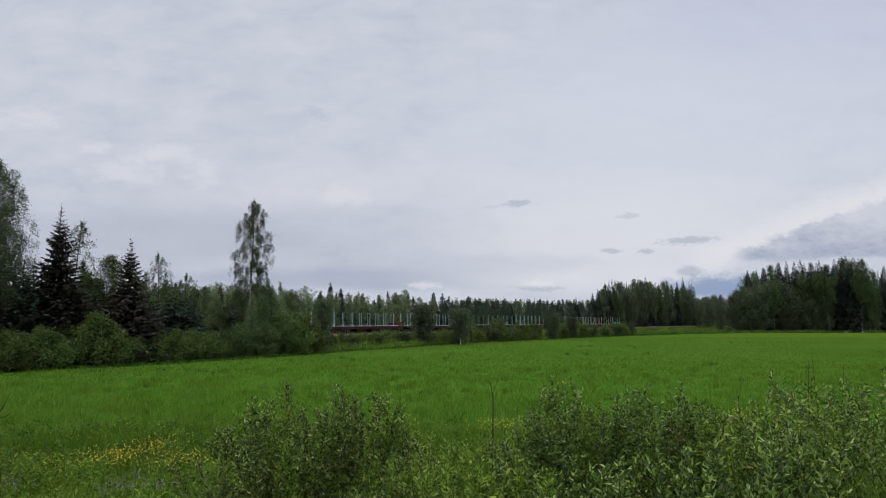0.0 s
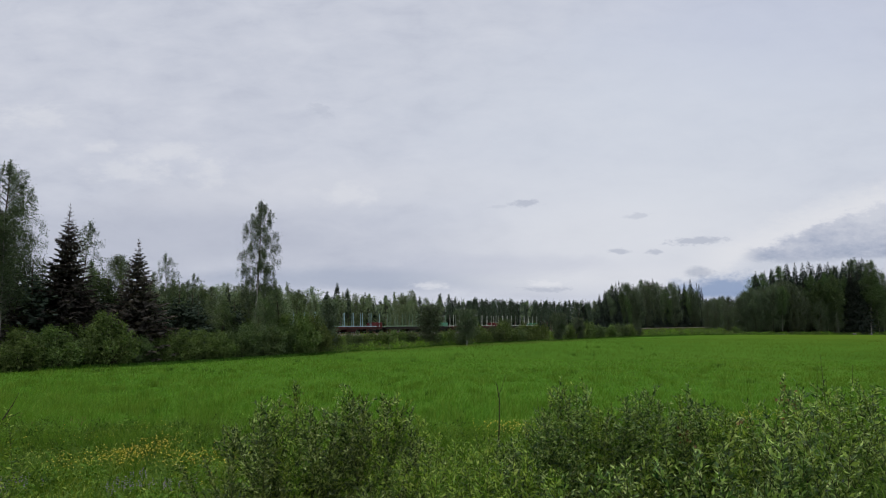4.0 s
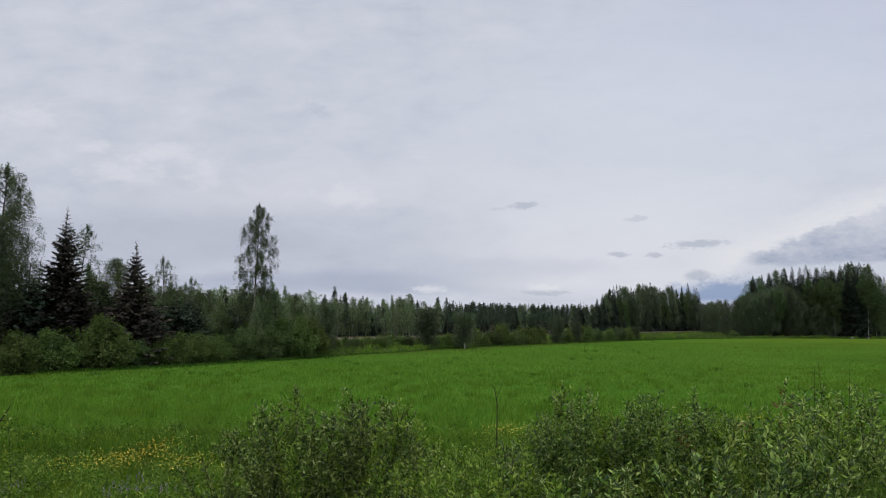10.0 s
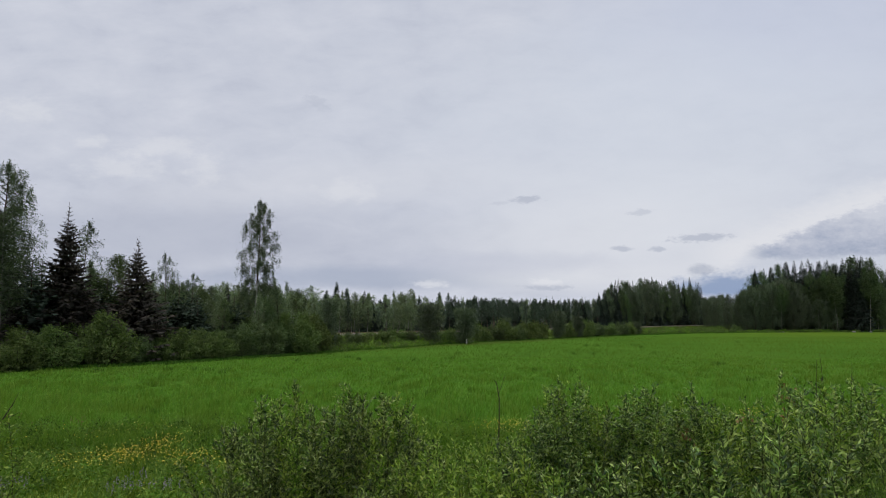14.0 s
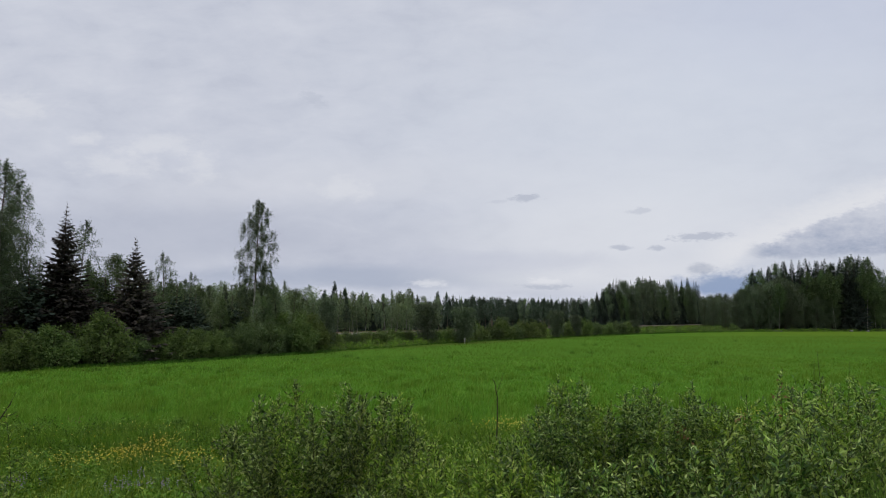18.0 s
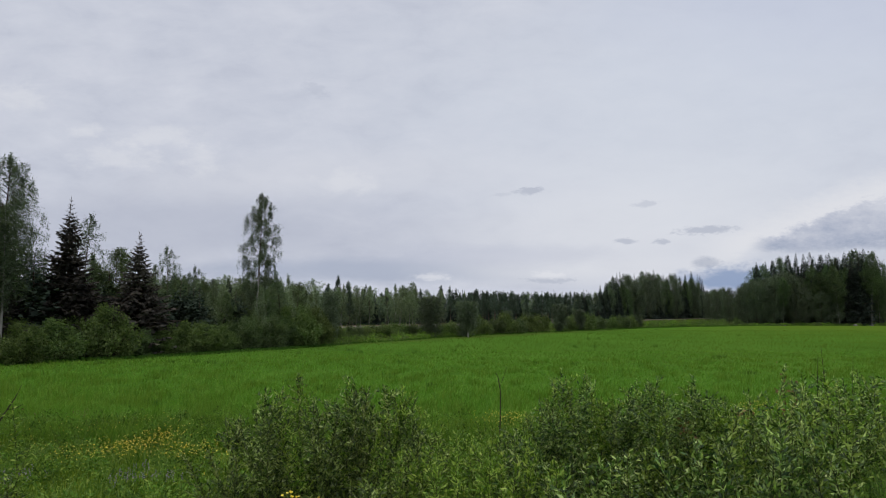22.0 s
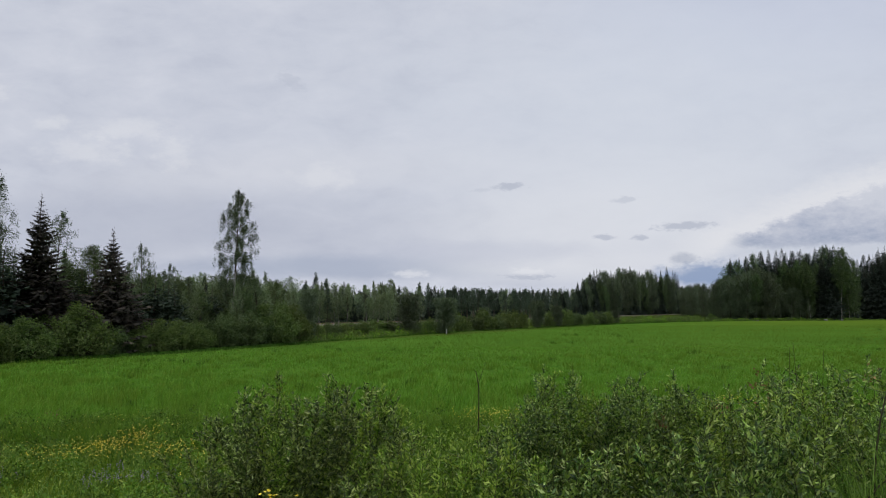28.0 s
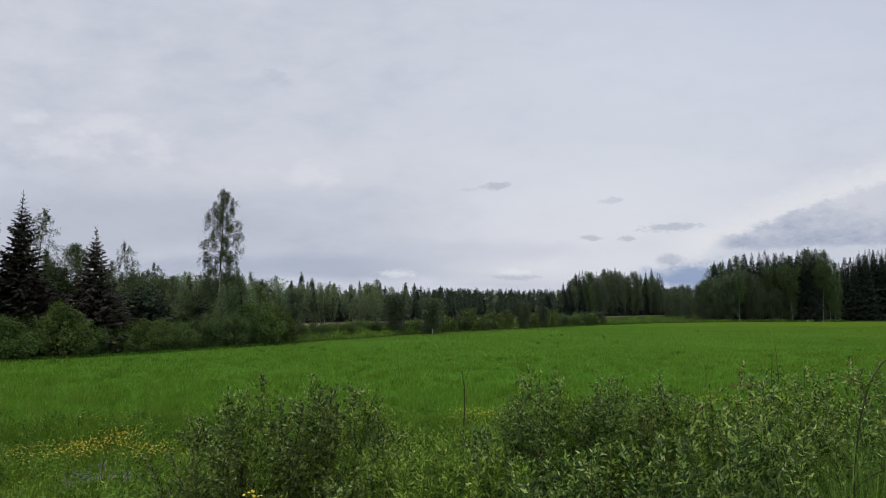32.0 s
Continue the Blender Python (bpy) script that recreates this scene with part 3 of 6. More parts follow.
# ---- trees and bushes ----
def spruce_parts(h, r, seed, step=0.34, spray=0.16, size=1.0, droop=0.45, low=0.05, power=0.8, far=False):
    """Trunk and layered drooping boughs of a spruce."""
    g = np.random.default_rng(seed)
    zs = np.linspace(0, h * 0.97, 14)
    trunk = tube(np.stack([0.04 * np.sin(zs), 0.04 * np.cos(zs * 0.8), zs], 1), np.interp(zs, [0, h], [h * 0.014, 0.012]), 7)
    B, A, S, L, W = [], [], [], [], []
    boughs = []
    z = h * low
    while z < h * 0.985:
        u = z / h
        n = int(g.integers(6, 10)) if u < 0.9 else 5
        a0 = g.uniform(0, 7)
        whorl = g.uniform(0.78, 1.12)
        for i in range(n):
            reach = r * max((1 - u), 0.02) ** power * whorl * g.uniform(0.75, 1.12) + (0.12 if far else 0.08)
            if u < 0.16 and low < 0.2:
                reach *= 0.75 + 1.5 * u
            a = a0 + i * 2 * math.pi / n + g.normal(0, 0.2)
            out = np.array([math.cos(a), math.sin(a), 0])
            zz = z + g.normal(0, 0.05)
            m = max(2, int(reach / spray))
            t = (np.arange(m) + 0.6) / m
            lift = np.interp(u, [0, 0.6, 1], [-droop, -droop * 0.45, 0.5])
            pz = zz + reach * (lift * t + 0.28 * t * t)
            pts = out[None] * (reach * t)[:, None]
            pts[:, 2] = pz
            if not far or i == 0:
                boughs.append(tube(np.concatenate([[[0, 0, zz]], pts[[m // 2, -1]]]), [0.012 + 0.012 * reach, 0.008 + 0.006 * reach, 0.004], 3))
            side = np.array([-out[1], out[0], 0])
            for sg in (-1, 1, 0):
                ax = out[None] * g.uniform(0.5, 0.9, (m, 1)) + side[None] * (sg * g.uniform(0.5, 1.0, (m, 1)))
                ax = ax + np.array([0, 0, 1.0]) * (g.uniform(-0.6, 0.1, (m, 1)) * (1.0 if u < 0.5 else 0.4) if sg else g.uniform(-1.5, -0.2, (m, 1)) * (t < 0.65)[:, None])
                ln = size * (0.16 + 0.30 * reach * (1.15 - t)) * g.uniform(0.7, 1.2, m)
                B.append(pts + g.normal(0, 0.02 * (1 + 5 * far), (m, 3)))
                A.append(ax)
                S.append(np.cross(ax, np.array([0, 0, 1.0]) + g.normal(0, 0.5, (m, 3))))
                ln = np.minimum(ln, 0.7 * size * (0.3 + 0.7 * (1 - u))) * min(1.0, (0.2 if far else 0.3) + (1 - u) / (0.45 if far else 0.3))
                L.append(ln)
                W.append(ln * (g.uniform(0.34, 0.55, m) if not far else g.uniform(0.65, 1.0, m)))
        z += step * g.uniform(0.8, 1.2) * (1.0 if far or u < 0.45 else 1.35)
    top = np.zeros((6, 3))
    top[:, 2] = h * 0.93 + np.arange(6) * h * 0.012
    B.append(top), A.append(np.array([0, 0, 1.0]) + g.normal(0, 0.25, (6, 3))), S.append(g.normal(0, 1, (6, 3)))
    L.append(np.full(6, (0.2 if far else 0.35) * size)), W.append(np.full(6, 0.06 * size))
    crown = (blades_tris if far else blades_quads)(np.concatenate(B), np.concatenate(A), np.concatenate(S), np.concatenate(L), np.concatenate(W))
    return trunk, joined(boughs), crown


def spire_parts(h, r, seed, n=4600, low=0.03, power=0.85):
    """A tall spruce for a wood's edge: a close cone of hanging sprays, stepped by its whorls, drawn out to a sharp leader."""
    g = np.random.default_rng(seed)
    zs = np.linspace(0, h * 0.99, 10)
    trunk = tube(np.stack([0 * zs, 0 * zs, zs], 1), np.interp(zs, [0, h * 0.8, h], [h * 0.013, h * 0.002, 0.008]), 7)
    u = 1 - g.uniform(0, 1, n) ** 0.62 * (1 - low)
    step = (u * h / 0.95 + 0.12 * g.normal(0, 1, n)) % 1.0
    a = g.uniform(0, 2 * math.pi, n)
    lobe = 1 + 0.15 * np.sin(3 * a + u * 21) + 0.12 * np.sin(5 * a - u * 33)
    R = r * (1 - u) ** power * (1.18 - 0.50 * step) * lobe + 0.03
    out = np.stack([np.cos(a), np.sin(a), 0 * a], 1)
    p = out * (R * g.uniform(0.25, 0.85, n))[:, None]
    p[:, 2] = u * h
    ax = out + np.stack([g.normal(0, 0.3, n), g.normal(0, 0.3, n), np.interp(u, [0, 0.85, 1], [-0.55, -0.05, 1.2]) + g.uniform(-0.35, 0.25, n)], 1)
    l = (0.27 * R + 0.13) * g.uniform(0.7, 1.3, n)
    crown = blades_tris(p, ax, np.cross(ax, np.array([0, 0, 1.0]) + g.normal(0, 0.6, (n, 3))), l, l * g.uniform(0.6, 1.0, n))
    bz = np.linspace(h * 0.1, h * 0.8, 10)
    boughs = [tube([(0, 0, z), (math.cos(i * 2.4) * r * 0.4, math.sin(i * 2.4) * r * 0.4, z - 0.2)], [0.04, 0.015], 3) for i, z in enumerate(bz)]
    return trunk, joined(boughs), crown


def broad_parts(h, r, seed, n_limbs=34, leaves_n=7000, leaf=0.15, start=0.22, weep=0.5, form="oval", sway=0.25, trunk_r=0.012, clump=0.34, far=False):
    """A slender broadleaf tree: bent trunk, rising limbs, leaves in hanging clumps with gaps between."""
    g = np.random.default_rng(seed)
    zs = np.linspace(0, h * 0.98, 16)
    ph = g.uniform(0, 6)
    tx, ty = sway * np.sin(zs / h * 3 + ph) - sway * math.sin(ph), sway * np.cos(zs / h * 2.3 + ph) - sway * math.cos(ph)
    trunk = tube(np.stack([tx, ty, zs], 1), np.interp(zs, [0, h * 0.1, h], [h * trunk_r * 1.3, h * trunk_r, 0.012]), 7)
    limbs, cs = [], []
    for i in range(n_limbs):
        u = start + (1 - start) * ((i + g.uniform(0, 1)) / n_limbs)
        z0 = u * h * (0.9 if form == "cone" else 0.97)
        v = (u - start) / (1 - start)
        if form == "column":
            f = min(1.0, 0.6 + v / 0.3) * min(1.0, ((1 - v) / 0.22) ** 0.6)
        elif form == "cone":
            f = (1 - v) ** 0.8 * min(1.0, 0.6 + v / 0.3)
        else:
            f = math.sin(math.pi * min(1, 0.16 + 0.84 * v)) ** 0.6
        reach = r * f * g.uniform(0.7, 1.1) + 0.12
        a = i * 2.4 + g.normal(0, 0.4)
        out = np.array([math.cos(a), math.sin(a), 0])
        t = np.linspace(0, 1, 6)
        rise = reach * g.uniform(0.7, 1.25) * (0.6 if form == "cone" else 1.0)
        pts = np.array([np.interp(z0, zs, tx), np.interp(z0, zs, ty), z0]) + out[None] * (reach * t ** 0.85)[:, None]
        pts[:, 2] += rise * (t - weep * t ** 2.2)
        pts[:, 2] = np.minimum(pts[:, 2], h * 0.995)
        if not far:
            limbs.append(tube(pts, np.linspace(0.008 + 0.011 * reach, 0.003, 6), 3))
        elif i % 2 == 0:
            limbs.append(tube(pts[::2], np.linspace(0.008 + 0.011 * reach, 0.004, 3), 3))
        m = max(3, int(reach / (0.26 if weep > 0.7 else 0.2)))
        tt = g.uniform(0.2, 1.0, m)
        cs.append(np.stack([np.interp(tt, t, pts[:, q]) for q in range(3)], 1) + g.normal(0, 0.06 + 0.04 * reach, (m, 3)))
    m = 9 if weep > 0.7 else 14
    cs.append(np.stack([np.full(m, tx[-1]), np.full(m, ty[-1]), np.linspace(h * 0.86, h * 0.985, m)], 1) + g.normal(0, 0.1, (m, 3)) * np.linspace(1.4, 0.3, m)[:, None])
    c = np.concatenate(cs)
    pick = g.integers(0, len(c), leaves_n)
    size = g.uniform(0.55, 1.3, len(c))[pick][:, None] * np.interp(c[pick][:, 2:3], [h * 0.8, h], [1.0, 0.55])
    off = g.normal(0, 1, (leaves_n, 3)) * np.array([clump * 0.5, clump * 0.5, clump * 0.7]) * size
    off[:, 2] -= np.abs(g.normal(0, clump * weep * (1.9 if weep > 0.7 else 1.4), leaves_n))
    p = c[pick] + off
    p[:, 2] = np.clip(p[:, 2], 0.25, h * 1.01)
    ax = g.normal(0, 1, (leaves_n, 3)) * np.array([1, 1, 0.5]) + np.array([0, 0, -0.35])
    sd = np.cross(ax, np.array([0, 0, 1.0]) + g.normal(0, 0.55, (leaves_n, 3)))
    l = leaf * g.uniform(0.6, 1.3, leaves_n)
    return trunk, joined(limbs), (blades_tris if far else blades_quads)(p, ax, sd, l, l * g.uniform(0.5, 0.75, leaves_n) * (1.3 if far else 1.0))


def bush_parts(h, r, seed, leaves_n=4200, leaf=0.17, lumps=26, round_=0.8, far=False):
    """A many-stemmed rounded bush down to the ground with an uneven outline."""
    g = np.random.default_rng(seed)
    chunks, cs, rs = [], [], []
    for i in range(lumps):
        a, q = g.uniform(0, 2 * math.pi), math.sqrt(g.uniform(0, 1))
        x, y = math.cos(a) * q * r * 0.85, math.sin(a) * q * r * 0.85
        zt = h * (1 - 0.75 * q ** 2.4) * g.uniform(0.72, 1.0)
        for z in np.arange(0.18 * h, zt, h * 0.2):
            cs.append((x * (0.7 + 0.3 * z / h) + g.normal(0, 0.08), y * (0.7 + 0.3 * z / h) + g.normal(0, 0.08), z))
            rs.append(g.uniform(0.12, 0.24) * (h + r) * 0.5 * round_)
        cs.append((x, y, zt * 0.9))
        rs.append(0.12 * h)
        if i % 2 == 0:
            t = np.linspace(0, 1, 5)
            chunks.append(tube(np.stack([x * (0.2 + 0.8 * t), y * (0.2 + 0.8 * t), zt * t * 0.95], 1), np.linspace(0.035, 0.008, 5), 4))
    c, rr = np.array(cs), np.array(rs)
    pick = g.choice(len(c), leaves_n, p=rr ** 2 / (rr ** 2).sum())
    d = unit(g.normal(0, 1, (leaves_n, 3)))
    p = c[pick] + d * (rr[pick] * g.uniform(0.35, 1.15, leaves_n))[:, None]
    p[:, 2] = np.maximum(p[:, 2], 0.04)
    ax = d * np.array([1, 1, 0.4]) + g.normal(0, 0.5, (leaves_n, 3))
    sd = np.cross(ax, np.array([0, 0, 1.0]) + g.normal(0, 0.5, (leaves_n, 3)))
    l = leaf * g.uniform(0.6, 1.35, leaves_n)
    return None, joined(chunks), (blades_tris if far else blades_quads)(p, ax, sd, l, l * g.uniform(0.4, 0.65, leaves_n) * (1.4 if far else 1.0))


def tree_thing(name, parts_, bark, leaf, label, category, group="", x=0.0, y=0.0, turn=0.0, foliage="crown", upper_bark=None, pale=15):
    trunk, limbs, crown = parts_
    base = new(name)
    base.matrix_basis = pose(x, y, float(land(x, y)) - 0.03, 0, 0, turn)
    if trunk is not None:
        # limbs, and the trunk above its pale rings coloured dark for the crown's cover
        part("trunk", mesh_from("trunk", *joined([trunk, limbs]), bark, True, upper_bark or bark, min(7 * pale, len(trunk[1]))), base)
    else:
        part("branchwork", mesh_from("branchwork", *limbs, bark, True), base)
    part(foliage, mesh_from(foliage, *crown, leaf), base)
    return tagged(base, label, category, group)


def stand(proto, x, y, scale=1.0, turn=0.0, wide=1.0, label=""):
    ob = copy_thing(proto, pose(x, y, float(land(x, y)) - 0.03, 0, 0, turn))
    ob.scale = (scale * wide, scale * wide, scale)
    return tagged(ob, label)


# ---- woods and hedges ----
def build_woods():
    r = random.Random(11)
    # big trees behind the hedge
    tree_thing("birch_tree", broad_parts(16.3, 3.4, 21, 84, 54000, 0.12, 0.14, 0.85, "oval", 0.4, 0.009, 0.29), BIRCHBARK, BIRCH,
               "tall silver birch with pale trunk and hanging grey-green foliage", "birch", "birches behind the hedge", -0.703 * 50.0, 50.0, 0, "crown", BARK, 4)
    s1 = tree_thing("spruce_tree", spruce_parts(12.8, 4.7, 31, 0.25, 0.12, 1.2, 0.42, 0.04, 1.2), BARK, RUSTY, "dark brownish pointed spruce with drooping layered boughs", "spruce", "spruces behind the hedge", -30.85, 52.8)
    s2 = tree_thing("spruce_tree", spruce_parts(10.5, 4.6, 32, 0.24, 0.12, 1.2, 0.42, 0.04, 1.2), BARK, RUSTY, "rusty dark spruce with brownish needles", "spruce", "spruces behind the hedge", -26.7, 56.2)
    b2 = tree_thing("birch_tree", broad_parts(16.6, 2.0, 28, 78, 36000, 0.12, 0.17, 0.95, "column", 0.2, 0.0075, 0.23), BIRCHBARK, BIRCH,
                    "lone tall slender silver birch rising over young woods", "birch", "birches behind the hedge", -20.35, 69.0, 0, "crown", BARK, 7)
    thin = tree_thing("birch_tree", broad_parts(12.8, 1.7, 23, 54, 10500, 0.12, 0.16, 0.8, "column", 0.25, 0.006, 0.22, True), BARK, BIRCH,
                      "thin sparse young birch", "birch", "birches behind the hedge", -33.2, 59.0)
    young = tree_thing("birch_tree", broad_parts(9.6, 2.3, 24, 46, 10500, 0.14, 0.08, 0.5, "oval", 0.35, 0.007, 0.36, True), BARK, ALDER,
                       "young leafy birch in a thicket", "birch", "young birches", -29.6, 59.5)
    fir = tree_thing("spruce_tree", spruce_parts(9.0, 2.5, 33, 0.42, 0.22, 1.25, 0.45, 0.05, 0.8, True), BARK, THICKET, "young dark spruce in a thicket", "spruce", "young spruces", -35.0, 49.5)
    alder = tree_thing("alder_tree", broad_parts(8.0, 2.5, 25, 48, 9500, 0.15, 0.02, 0.4, "cone", 0.35, 0.009, 0.42, True), BARK, AIRY,
                       "dense grey-green young alder", "alder", "young alders", -18.0, 70.5)
    pole = tree_thing("birch_tree", broad_parts(10.5, 1.7, 26, 44, 9000, 0.13, 0.36, 0.6, "oval", 0.12, 0.0085, 0.3, True), PALEBARK, BIRCH,
                      "slim young birch with a grey-white trunk", "birch", "birches behind the hedge", -0.694 * 45.5, 45.5)
    stand(pole, -0.681 * 45.8, 45.8, 1.06, 130.0)
    for b, y, h, kind, w in (
            (-0.70, 50, 13.0, thin, 1.5), (-0.745, 47, 14.5, b2, 1.3), (-0.665, 53, 9.6, fir, 1.3), (-0.635, 50.5, 8.4, fir, 1.3), (-0.60, 57, 9.0, fir, 1.2),
            (-0.555, 60, 9.0, alder, 0.9), (-0.52, 58, 7.6, fir, 1.2), (-0.49, 60, 9.6, young, 1.0), (-0.455, 64, 7.6, fir, 1.2), (-0.43, 65, 10.4, thin, 0.9),
            (-0.41, 62, 7.6, fir, 1.25), (-0.39, 66, 7.2, fir, 1.2), (-0.373, 70, 9.0, young, 1.0), (-0.352, 66, 7.2, alder, 0.85), (-0.335, 72, 8.8, fir, 0.85),
            (-0.318, 70, 8.0, young, 1.0), (-0.30, 74, 7.9, alder, 0.8), (-0.275, 72, 7.0, alder, 0.9), (-0.25, 72, 7.3, alder, 0.85), (-0.232, 76, 7.8, young, 1.0),
            (-0.545, 62, 8.6, fir, 1.3), (-0.50, 64, 8.0, fir, 1.3), (-0.685, 55, 9.0, fir, 1.4), (-0.62, 60, 9.5, fir, 1.3), (-0.36, 63, 5.6, alder, 0.9),
            (-0.325, 66, 6.2, fir, 1.3), (-0.38, 62, 6.2, fir, 1.3), (-0.82, 44, 11.0, fir, 1.2), (-0.72, 58, 9.5, alder, 1.1), (-0.67, 62, 9.0, young, 1.0), (-0.64, 57, 7.5, alder, 1.0), (-0.575, 61, 8.0, alder, 1.0), (-0.53, 63, 7.6, alder, 1.0), (-0.59, 56, 6.0, young, 1.1), (-0.665, 52, 6.5, alder, 1.1),
            (-0.425, 66, 7.8, young, 0.8), (-0.40, 68, 7.8, thin, 1.3), (-0.375, 69, 7.6, young, 0.7), (-0.355, 72, 7.4, thin, 1.3), (-0.292, 66.0, 6.6, alder, 0.8), (-0.278, 67.0, 6.0, young, 0.9), (-0.712, 47.5, 9.6, s2, 1.0), (-0.675, 49.5, 8.2, s2, 1.0), (-0.76, 46.0, 9.0, s2, 1.0), (-0.535, 66, 8.4, young, 0.8), (-0.47, 57, 5.6, young, 0.9), (-0.445, 68, 8.8, thin, 1.0),
            (-0.40, 70, 8.0, young, 0.75), (-0.385, 72, 8.8, thin, 1.0), (-0.345, 64, 5.6, young, 0.9), (-0.285, 80, 8.6, thin, 1.0), (-0.265, 76, 7.6, thin, 1.2)):
        full = {s2: 10.6, thin: 12.8, b2: 16.6, fir: 9.0, alder: 8.0, young: 9.6}[kind]
        lim = (3.4 + y * float(np.interp(b, [-0.5, -0.42, -0.36, -0.22], [0.095, 0.072, 0.055, 0.048])) * r.uniform(0.82, 1.1)) * (1.25 if kind is thin else 1.0)
        stand(kind, b * y, y, (min(h, lim) if b > -0.48 else h) / full, r.uniform(0, 360), w)

    # along the railway: young birches giving way to pines, then tall spruces
    far_birch = [tree_thing("birch_tree", broad_parts(10.0, 1.8 + 0.3 * i, 41 + i, 44, 3000, 0.22, 0.18, 0.6, "cone" if i == 1 else "oval", 0.4, 0.0065, 0.33, True), BIRCHBARK, AIRY,
                            "young birch beside the railway", "birch", "birches by the railway", 0, 0, 0, "crown", BARK, 7) for i in range(3)]
    far_pine = [tree_thing("pine_tree", broad_parts(11.0, 1.35 + 0.2 * i, 51 + i, 34, 1900, 0.26, 0.36 + 0.06 * i, 0.15, "cone", 0.15, 0.0055, 0.36, True), PINEBARK, PINE,
                           "slim young pine with a bare lower trunk", "pine", "pines by the railway", 0, 0) for i in range(3)]
    far_spruce = [tree_thing("spruce_tree", spire_parts(20.0, 3.1 + 0.3 * i, 61 + i), BARK, SPRUCE,
                             "tall dark spruce at the wood's edge", "spruce", "tall spruces", 0, 0) for i in range(3)]
    aspen = [tree_thing("aspen_tree", broad_parts(17.0, 5.0, 71 + i, 92, 12500, 0.34, 0.02, 0.35, "oval", 0.5, 0.008, 0.85, True), BARK, ASPEN,
                        "grey-green leafy broadleaf tree at the field's edge", "broadleaf tree", "broadleaf trees by the field", 0, 0) for i in range(2)]
    tall_birch = tree_thing("birch_tree", broad_parts(20.0, 3.4, 75, 74, 10500, 0.32, 0.10, 0.6, "oval", 0.4, 0.0034, 0.62, True), BIRCHBARK, LEAFY,
                            "tall green birch with a pale bare trunk", "birch", "tall birches by the field", 0, 0, 0, "crown", BARK, 5)
    spare = far_birch + far_pine + far_spruce + aspen + [tall_birch]
    size = {}
    for o in far_birch:
        size[o] = 10.0
    for o in far_pine:
        size[o] = 11.0
    for o in far_spruce + [tall_birch]:
        size[o] = 20.0
    for o in aspen:
        size[o] = 17.0
    used = set()

    def plant(o, b, y, h, wide=1.0):
        x = b * y
        if o not in used:
            used.add(o)
            o.matrix_basis = pose(x, y, float(land(x, y)) - 0.03, 0, 0, r.uniform(0, 360))
            o.scale = (h / size[o] * wide, h / size[o] * wide, h / size[o])
        else:
            stand(o, x, y, h / size[o], r.uniform(0, 360), wide)

    # skyline: bearing, slope of the treetops
    sky_b = [-0.46, -0.30, -0.24, -0.216, -0.19, -0.17, -0.155, -0.13, -0.115, -0.095, -0.07, -0.05, -0.037, -0.016, 0.01, 0.045, 0.08, 0.13, 0.18, 0.225]
    sky_w = [0.058, 0.058, 0.056, 0.052, 0.046, 0.055, 0.048, 0.046, 0.038, 0.040, 0.047, 0.048, 0.029, 0.044, 0.035, 0.039, 0.035, 0.034, 0.034, 0.034]
    for row, (gap, step, drop) in enumerate(((10, 0.013, 0.88), (18, 0.012, 0.96), (30, 0.011, 0.98), (42, 0.011, 0.98), (56, 0.011, 0.97))):
        b = -0.46
        while b < 0.235:
            bb = b + r.uniform(-0.005, 0.005)
            y = track_y(bb) + gap / 0.84 * 1.2 + r.uniform(-3, 4)
            h = 3.4 + y * float(np.interp(bb, sky_b, sky_w)) * drop * (r.uniform(0.55, 1.14) if bb < 0.02 else r.uniform(0.84, 1.05))
            q = r.random()
            if bb < -0.03:
                o = far_birch[r.randrange(3)] if q < 0.75 else (far_pine[r.randrange(3)] if q < 0.9 else far_spruce[r.randrange(3)])
            else:
                o = far_pine[r.randrange(3)] if q < 0.78 else (far_spruce[r.randrange(3)] if q < 0.92 else far_birch[r.randrange(3)])
            plant(o, bb, y, h, r.uniform(0.95, 1.3))
            b += step * r.uniform(0.7, 1.3) * (1.0 if bb < 0.0 else 0.72)

    # the older stand beyond the track
    mid_b = [0.225, 0.238, 0.255, 0.275, 0.298, 0.325, 0.345, 0.365, 0.378, 0.39]
    mid_w = [0.040, 0.052, 0.062, 0.060, 0.066, 0.060, 0.062, 0.066, 0.058, 0.030]
    for gap, step, drop in ((14, 0.012, 0.80), (24, 0.0085, 1.0), (38, 0.010, 1.03)):
        b = 0.226
        while b < 0.388:
            y = track_y(b) + gap * 1.4 + r.uniform(-3, 5)
            h = 3.4 + y * float(np.interp(b, mid_b, mid_w)) * drop * r.uniform(0.9, 1.04)
            o = aspen[r.randrange(2)] if (gap == 14 and r.random() < (0.85 if b < 0.31 else 0.45)) or r.random() < 0.06 else (tall_birch if r.random() < 0.15 else far_spruce[r.randrange(3)])
            plant(o, b, y, h, r.uniform(0.7, 0.9))
            b += step * r.uniform(0.7, 1.3)

    # the wood at the field's right-hand end
    end_b = [0.405, 0.425, 0.445, 0.457, 0.48, 0.51, 0.55, 0.58, 0.605, 0.622, 0.645, 0.662, 0.685, 0.71, 0.74, 0.90]
    end_w = [0.036, 0.046, 0.052, 0.078, 0.080, 0.088, 0.092, 0.093, 0.100, 0.096, 0.074, 0.078, 0.090, 0.096, 0.100, 0.10]
